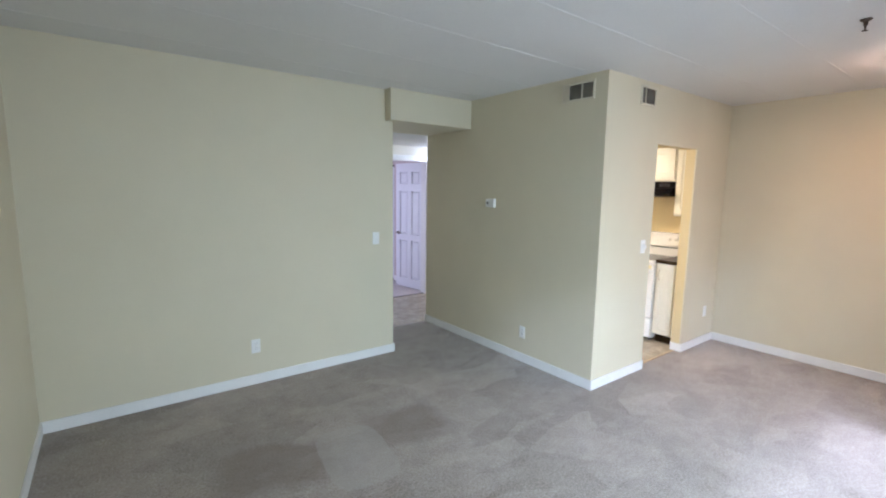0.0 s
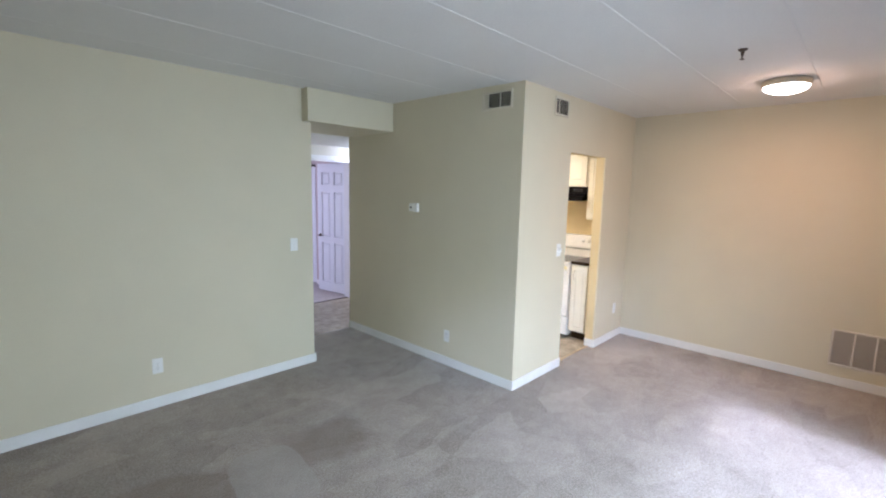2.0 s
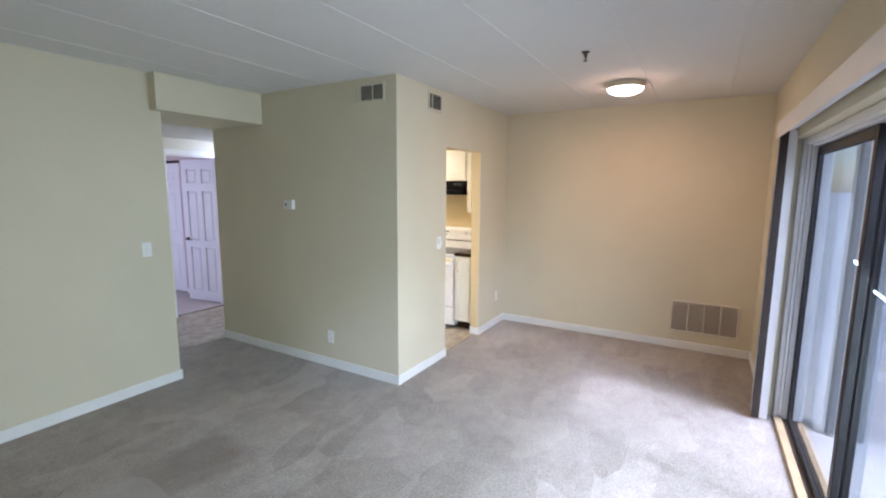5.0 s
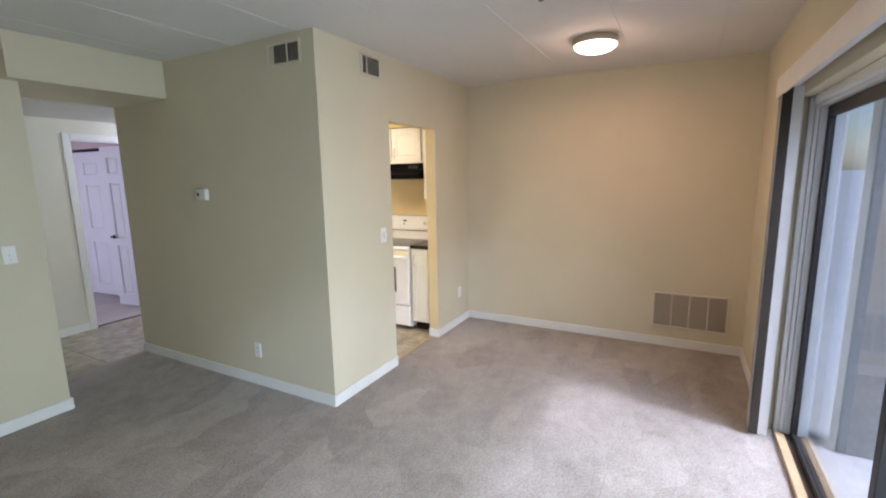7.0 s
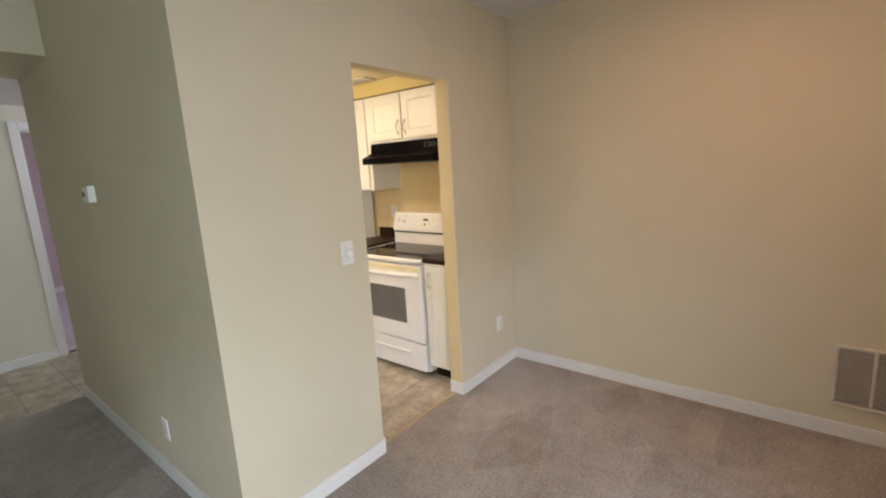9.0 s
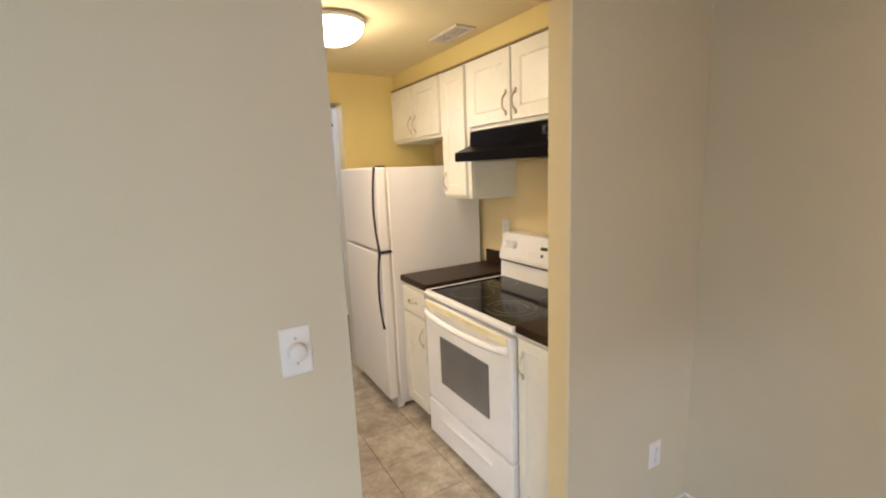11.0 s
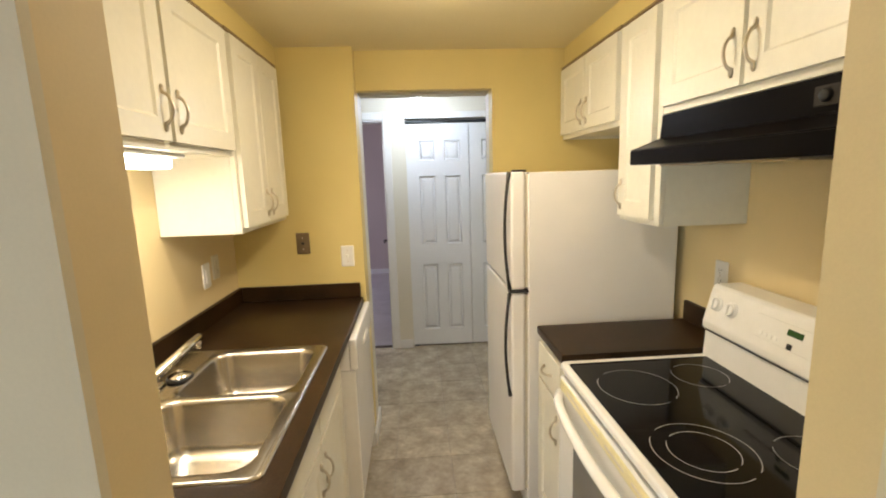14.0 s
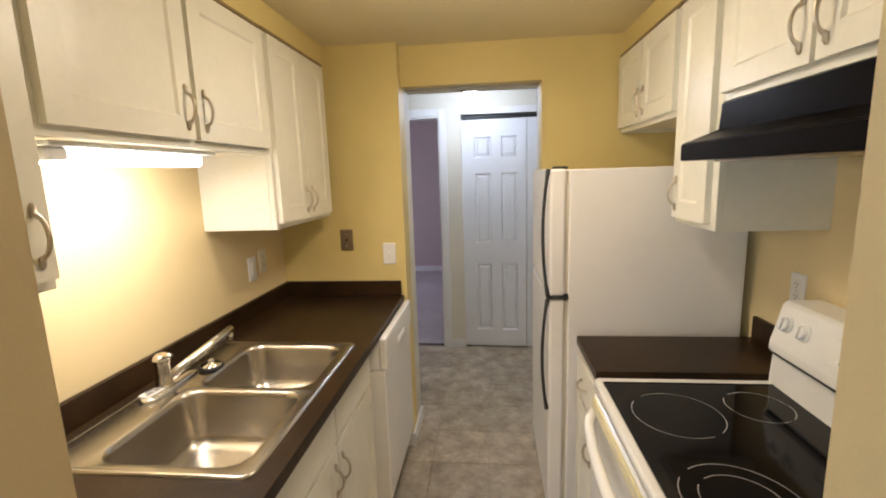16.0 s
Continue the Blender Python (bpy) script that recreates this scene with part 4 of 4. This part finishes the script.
for n_, (x0, x1, y0, y1) in enumerate(cells):
    cx, cy, w, h = (x0 + x1) / 2, (y0 + y1) / 2, x1 - x0, y1 - y0
    la, ra = (0.028, 0.014) if n_ == 0 else (0.014, 0.028)
    bw, bh = w - la - ra, h - 0.050
    bx, by = x0 + la + bw / 2, y0 + 0.032 + bh / 2
    loops = [[(x, y, 0.004) for x, y in rounded(w, h, 0.0005, cx, cy, 7)]]
    for grow, r, z in ((0.004, 0.062, 0.004), (0.0, 0.060, 0.001), (-0.006, 0.058, -0.012), (-0.016, 0.055, -0.13), (-0.032, 0.05, -0.155), (-0.055, 0.04, -0.166), (-0.10, 0.035, -0.171), (-0.135, 0.02, -0.176)):
        loops.append([(x, y, z) for x, y in rounded(bw + 2 * grow, bh + 2 * grow, r, bx, by, 7)])
    loft(bm, loops)
loft(bm, [[(x, y, 0.004) for x, y in rounded(SW, yb - deck, 0.0005, SW / 2, (yb + deck) / 2, 7)], [(x, y, 0.004) for x, y in rounded(SW - 0.02, yb - deck - 0.02, 0.0005, SW / 2, (yb + deck) / 2, 7)]])
# raised outer lip
rim = [[(x, y, z) for x, y in rounded(SW + 2 * g, yb - ya + 2 * g, 0.02 + g, SW / 2, (ya + yb) / 2, 7)] for g, z in ((0.010, 0.0), (0.006, 0.005), (0.0, 0.006), (-0.006, 0.004))]
loft(bm, rim, cap=False)
bmesh.ops.remove_doubles(bm, verts=bm.verts, dist=2e-4)
part("basin", bm, STEEL, sink, smooth=True)
for cx, cy in ((0.225, -0.355), (0.585, -0.385)):
    d = part("drain", lathe(bmesh.new(), [(0.043, 0.003), (0.036, 0.004), (0.030, 0.0), (0.028, -0.004), (0, -0.004)], 28, (cx, cy, -0.1745)), CHROME, sink, smooth=True)
    part("strainer", lathe(bmesh.new(), [(0, 0.004), (0.008, 0.004), (0.010, -0.0015), (0.026, -0.002)], 20, (cx, cy, -0.1755)), RUBBER, d, "dark strainer")

fau = thing("kitchen_faucet", pose(WL, 0.945, 0.907, 0, 0, FACE_E), "chrome single-lever faucet with a swung spout", "faucet")
part("base_plate", loft(bmesh.new(), [[(x, y - 0.115, z) for x, y in rounded(0.23 - g, 0.055 - g, 0.025 - g / 2)] for g, z in ((0, 0), (0, 0.006), (0.008, 0.012), (0.05, 0.013))]), CHROME, fau, smooth=True)
part("body", lathe(bmesh.new(), [(0.028, 0.010), (0.026, 0.02), (0.022, 0.05), (0.021, 0.085), (0.024, 0.09), (0.024, 0.105), (0.016, 0.118), (0, 0.12)], 24, (-0.02, -0.115, 0)), CHROME, fau, smooth=True)
part("lever", tube(bmesh.new(), [(-0.02, -0.115, 0.108), (-0.03, -0.14, 0.118), (-0.042, -0.165, 0.121)], [0.012, 0.009, 0.007], 10), CHROME, fau, smooth=True)
part("spout", tube(bmesh.new(), [(-0.01, -0.125, 0.036), (0.05, -0.145, 0.058), (0.13, -0.173, 0.086), (0.222, -0.204, 0.116)], [0.0175, 0.017, 0.0155, 0.0145], 6), CHROME, fau, smooth=True)
part("aerator", lathe(bmesh.new(), [(0, 0.078), (0.010, 0.078), (0.0115, 0.082), (0.0115, 0.106), (0, 0.106)], 16, (0.211, -0.2005, 0)), CHROME, fau, smooth=True)
stp = thing("sink_stopper", pose(WL + 0.165, 1.085, 0.9075), "chrome sink strainer basket lying on the deck", "sink stopper")
part("rubber_rim", lathe(bmesh.new(), [(0.030, 0.0), (0.040, 0.001), (0.042, 0.006), (0.040, 0.010), (0.030, 0.010)], 26), RUBBER, stp, "black rubber rim", True)
part("cap", lathe(bmesh.new(), [(0.034, 0.010), (0.034, 0.014), (0.012, 0.017), (0.010, 0.026), (0.012, 0.032), (0, 0.034)], 26), CHROME, stp, smooth=True)
tag = thing("paper_tag", pose(WL + 0.112, 0.892, 0.9205, 0, 0, 80), "small white printed tag lying by the faucet", "paper tag")
part("sheet", block(-0.048, 0.038, -0.017, 0.017, 0.0, 0.004, bevel=0.001), PLASTIC, tag)
for k in range(4):
    part("print_bar", block(-0.044 + 0.006 * k, 0.030, -0.014 + 0.008 * k, -0.010 + 0.008 * k, 0.0041, 0.0046), RUBBER, tag)

# wall plates of the kitchen
plate(pose(WL, 1.70, 1.128, 0, 0, FACE_E), "rocker", "white rocker switch above the counter", "light switch")
plate(pose(WL, 1.80, 1.150, 0, 0, FACE_E), "outlet", "ivory outlet above the counter", "outlet", IVORY)
plate(pose(0.449, 2.05, 1.212), "blank", "brown metal jack plate on the yellow wall", "wall plate", BROWNP)
plate(pose(0.682, 2.05, 1.134), "toggle", "white toggle switch by the hall doorway", "light switch")
plate(pose(WR, 1.234, 1.136, 0, 0, FACE_W), "outlet", "white outlet behind the range", "outlet")

# range: front at x = 1.53; local x runs from far to near, y = 0 at the wall
rg = thing("electric_range", pose(WR, 1.108, 0, 0, 0, FACE_W), "white electric range with a black glass cooktop", "range")
RW, FD = 0.762, 0.665
part("body", block(0.004, RW - 0.004, -FD + 0.03, -0.012, 0.03, 0.855, bevel=0.004), APPL, rg)
for x, y in ((0.04, -0.06), (RW - 0.04, -0.06), (0.04, -0.58), (RW - 0.04, -0.58)):
    part("foot", lathe(bmesh.new(), [(0, 0), (0.018, 0), (0.018, 0.02), (0.012, 0.032), (0, 0.032)], 12, (x, y, 0)), RUBBER, rg)
bm = bmesh.new()
loft(bm, [[(x, y, z) for x, y in rounded(RW - 2 * g, FD - 0.075 - 2 * g, max(0.022 - g, 0.006), RW / 2, -(FD + 0.095) / 2)] for g, z in ((0.004, 0.855), (0.0, 0.862), (0.0, 0.876), (0.004, 0.883), (0.02, 0.884), (0.026, 0.879))])
part("cooktop_rim", bm, APPL, rg)
ct = part("cooktop_glass", loft(bmesh.new(), [[(x, y, z) for x, y in rounded(RW - 0.05 - g, FD - 0.125 - g, 0.008, RW / 2, -(FD + 0.095) / 2)] for g, z in ((0, 0.8795), (0, 0.8815), (0.003, 0.8825))]), GLASSTOP, rg, "glossy black ceramic glass")


def ring(bm, cx, cy, r, w, z, a0=0, a1=360, n=64):
    """A flat printed ring, or an arc of one."""
    pts = [radians(a0 + (a1 - a0) * k / n) for k in range(n + 1)]
    for a, b in zip(pts, pts[1:]):
        bm.faces.new([bm.verts.new((cx + q * math.cos(t), cy + q * math.sin(t), z)) for q, t in ((r, a), (r + w, a), (r + w, b), (r, b))])


for cx, cy, rs in ((0.215, -0.500, (0.114,)), (0.167, -0.265, (0.082,)), (0.545, -0.505, (0.115, 0.078)), (0.60, -0.265, (0.085,))):
    for r in rs:
        for a0, a1 in ((40, 215), (235, 385)):
            bm = bmesh.new()
            ring(bm, cx, cy, r, 0.0019, 0.8831, a0, a1)
            bmesh.ops.remove_doubles(bm, verts=bm.verts, dist=1e-6)
            part("burner_ring", bm, RING, ct, "printed pale burner ring")
od = part("oven_door", block(0.006, RW - 0.006, -FD - 0.012, -FD + 0.028, 0.265, 0.835, bevel=0.010, seg=2), APPL, rg)
part("window", block(0.165, RW - 0.165, -FD - 0.0165, -FD - 0.010, 0.40, 0.665, bevel=0.004), OVENGLASS, od, "grey patterned oven window")
bm = bmesh.new()
pts = [(0.03 + (RW - 0.06) * k / 16, -FD - 0.012 - 0.052 * math.sin(math.pi * k / 16) ** 0.45, 0.775) for k in range(17)]
tube(bm, pts, [0.020] + [0.016] * 15 + [0.020], 12)
part("handle", bm, APPL, od, "bowed white oven handle", True)
part("vent_trim", block(0.03, RW - 0.03, -FD - 0.0165, -FD - 0.008, 0.795, 0.832, bevel=0.003), YELLOWED, od, "yellowed vent trim strip")
for k in range(4):
    part("vent_slot", block(0.10 + 0.15 * k, 0.21 + 0.15 * k, -FD - 0.0172, -FD - 0.0160, 0.811, 0.818), GRILLE, od)
dr = part("drawer", block(0.006, RW - 0.006, -FD - 0.012, -FD + 0.028, 0.045, 0.252, bevel=0.008, seg=2), APPL, rg)
part("drawer_grip", block(0.14, RW - 0.14, -FD - 0.024, -FD - 0.010, 0.165, 0.190, bevel=0.008, seg=2), APPL, dr)
# back guard, leaning
bm = bmesh.new()
prof = [(-0.018, 0.862), (-0.150, 0.862), (-0.138, 0.976), (-0.156, 0.989), (-0.156, 1.012), (-0.126, 1.132), (-0.114, 1.143), (-0.018, 1.143)]
loft(bm, [[(x, y, z) for y, z in prof] for x in (0.004, RW - 0.004)])
bm.faces.new([v for v in bm.verts if v.co.x < 0.01][::-1])
bmesh.ops.bevel(bm, geom=[e for e in bm.edges], offset=0.003, segments=1, affect="EDGES")
bg = part("back_guard", bm, APPL, rg)
TI = math.degrees(math.atan2(0.030, 0.120))
for x in (0.052, 0.124, RW - 0.124, RW - 0.052):
    k = lathe(bmesh.new(), [(0.026, 0.0), (0.026, 0.004), (0.021, 0.006), (0.020, 0.014), (0.018, 0.016), (0, 0.016)], 24)
    box(k, -0.004, 0.004, -0.018, 0.018, 0.014, 0.022, bevel=0.002)
    bmesh.ops.rotate(k, verts=k.verts, matrix=Matrix.Rotation(radians(90 - TI), 3, "X"))
    bmesh.ops.translate(k, verts=k.verts, vec=(x, -0.1385, 1.082))
    part("knob", k, PLASTIC, bg, "round white burner knob")


def on_guard(x0, x1, u0, u1, lift, mat, name, label=""):
    """A thin panel on the leaning face of the back guard; u runs up the face."""
    b = block(x0, x1, -lift, 0.0006, u0, u1, bevel=0.0008)
    bmesh.ops.rotate(b, verts=b.verts, matrix=Matrix.Rotation(radians(-TI), 3, "X"))
    bmesh.ops.translate(b, verts=b.verts, vec=(0, -0.156, 1.024))
    return part(name, b, mat, bg, label)


on_guard(0.235, 0.53, 0.018, 0.088, 0.0035, APPL, "control_panel")
on_guard(0.352, 0.402, 0.058, 0.076, 0.006, LED, "clock_display", "green clock display")
for k in range(4):
    on_guard(0.26 + 0.018 * k, 0.272 + 0.018 * k, 0.028, 0.040, 0.006, PLASTIC, "button")
    on_guard(0.43 + 0.022 * k, 0.446 + 0.022 * k, 0.028, 0.040, 0.006, PLASTIC, "button")
on_guard(0.362, 0.378, 0.020, 0.036, 0.006, RUBBER, "badge", "small dark badge")
part("vent_line", block(0.01, RW - 0.01, -0.1480, -0.130, 0.9775, 0.9805), RUBBER, bg)

# range hood
hd = thing("range_hood", pose(WR, 1.118, 0, 0, 0, FACE_W), "black under-cabinet range hood above the range", "range hood")
bm = bmesh.new()
pr = [(-0.003, 1.564), (-0.440, 1.564), (-0.440, 1.612), (-0.335, 1.648), (-0.335, 1.724), (-0.003, 1.724)]
loft(bm, [[(x, y, z) for y, z in pr] for x in (0.002, 0.752)])
bm.faces.new([v for v in bm.verts if v.co.x < 0.01][::-1])
bmesh.ops.bevel(bm, geom=[e for e in bm.edges], offset=0.003, segments=2, affect="EDGES")
part("shell", bm, BLACK, hd)
part("filter", block(0.12, 0.63, -0.40, -0.10, 1.558, 1.5635), STEEL, hd, "grey grease filter")
part("switch_panel", block(0.58, 0.70, -0.338, -0.334, 1.665, 1.705, bevel=0.001), VENTDARK, hd, "dark grey switch plate")
for x in (0.61, 0.66):
    k = lathe(bmesh.new(), [(0.013, 0.0), (0.013, 0.006), (0.010, 0.010), (0, 0.010)], 18)
    bmesh.ops.rotate(k, verts=k.verts, matrix=Matrix.Rotation(radians(90), 3, "X"))
    bmesh.ops.translate(k, verts=k.verts, vec=(x, -0.338, 1.685))
    part("switch_knob", k, RUBBER, hd, "small round black knob", True)

# refrigerator: body from the wall, doors to the front
fr = thing("refrigerator", pose(WR, 2.128, 0, 0, 0, FACE_W), "white top-freezer refrigerator with black edge handles", "refrigerator")
FW = 0.655
part("body", block(0.004, FW, -0.694, -0.035, 0.035, 1.552, bevel=0.006, seg=2), FRIDGE, fr)
part("base_grille", block(0.02, FW - 0.02, -0.705, -0.66, 0.0, 0.075, bevel=0.004), PLASTIC, fr)
for z0, z1, nm in ((1.052, 1.556, "freezer_door"), (0.085, 1.040, "main_door")):
    d = part(nm, block(0.002, FW + 0.002, -0.770, -0.706, z0, z1, bevel=0.012, seg=3), FRIDGE, fr)
    part("gasket", block(0.012, FW - 0.008, -0.7055, -0.6945, z0 + 0.01, z1 - 0.01), VENTM, d, "pale door gasket")
    up = nm == "freezer_door"
    ha, hb_ = (z0 + 0.005, z1 - 0.001) if up else (z1 - 0.475, z1 - 0.002)
    pts = [(FW - 0.004, -0.770 - 0.004 - 0.020 * math.sin(math.pi * k / 12) ** 0.8, ha + (hb_ - ha) * k / 12) for k in range(13)]
    part("handle", tube(bmesh.new(), pts, [0.0095] + [0.0065] * 11 + [0.0095], 8), RUBBER, d, "thin bowed black handle", True)
part("hinge_bracket", block(FW - 0.03, FW + 0.006, -0.778, -0.692, 1.0405, 1.0515, bevel=0.002), RUBBER, fr, "black middle hinge bracket")
part("top_hinge", block(FW - 0.05, FW - 0.005, -0.755, -0.70, 1.5535, 1.564, bevel=0.003), RUBBER, fr)
for x in (0.08, FW - 0.08):
    part("roller", tube(bmesh.new(), [(x - 0.012, -0.60, 0.018), (x + 0.012, -0.60, 0.018)], 0.018, 12), RUBBER, fr)

# ---- vinyl tiles, laid last ----
TS = 0.305
tile_mesh = mesh_of("tile", block(-TS / 2 + 0.0014, TS / 2 - 0.0014, -TS / 2 + 0.0014, TS / 2 - 0.0014, -0.006, 0.0, bevel=0.0010), TILE)
for ix in range(-4, 8):
    for iy in range(0, 12):
        cx, cy = 0.135 + TS * ix, 0.225 + TS * iy
        x0, x1, y0, y1 = cx - TS / 2, cx + TS / 2, cy - TS / 2, cy + TS / 2
        lo_x = 0.02 if y1 < 2.45 else -0.865
        nx0, nx1, ny0, ny1 = max(x0, lo_x), min(x1, 2.225), max(y0, 0.072), min(y1, 3.572)
        if x1 < lo_x and y1 < 2.45:
            continue
        if y0 < 2.36 < y1 and x0 < 0:
            ny0, nx0 = 2.351, max(x0, -0.865)
        if nx1 - nx0 < 0.02 or ny1 - ny0 < 0.02:
            continue
        if nx1 - nx0 > TS - 0.001 and ny1 - ny0 > TS - 0.001:
            ob = new("tile", tile_mesh)
        else:
            ob = new("tile", mesh_of("tile", block(nx0 - cx + 0.0012, nx1 - cx - 0.0012, ny0 - cy + 0.0012, ny1 - cy - 0.0012, -0.006, 0.0, bevel=0.0010), TILE))
        ob.parent = kitchen_floor
        ob.location = (cx, cy, 0)
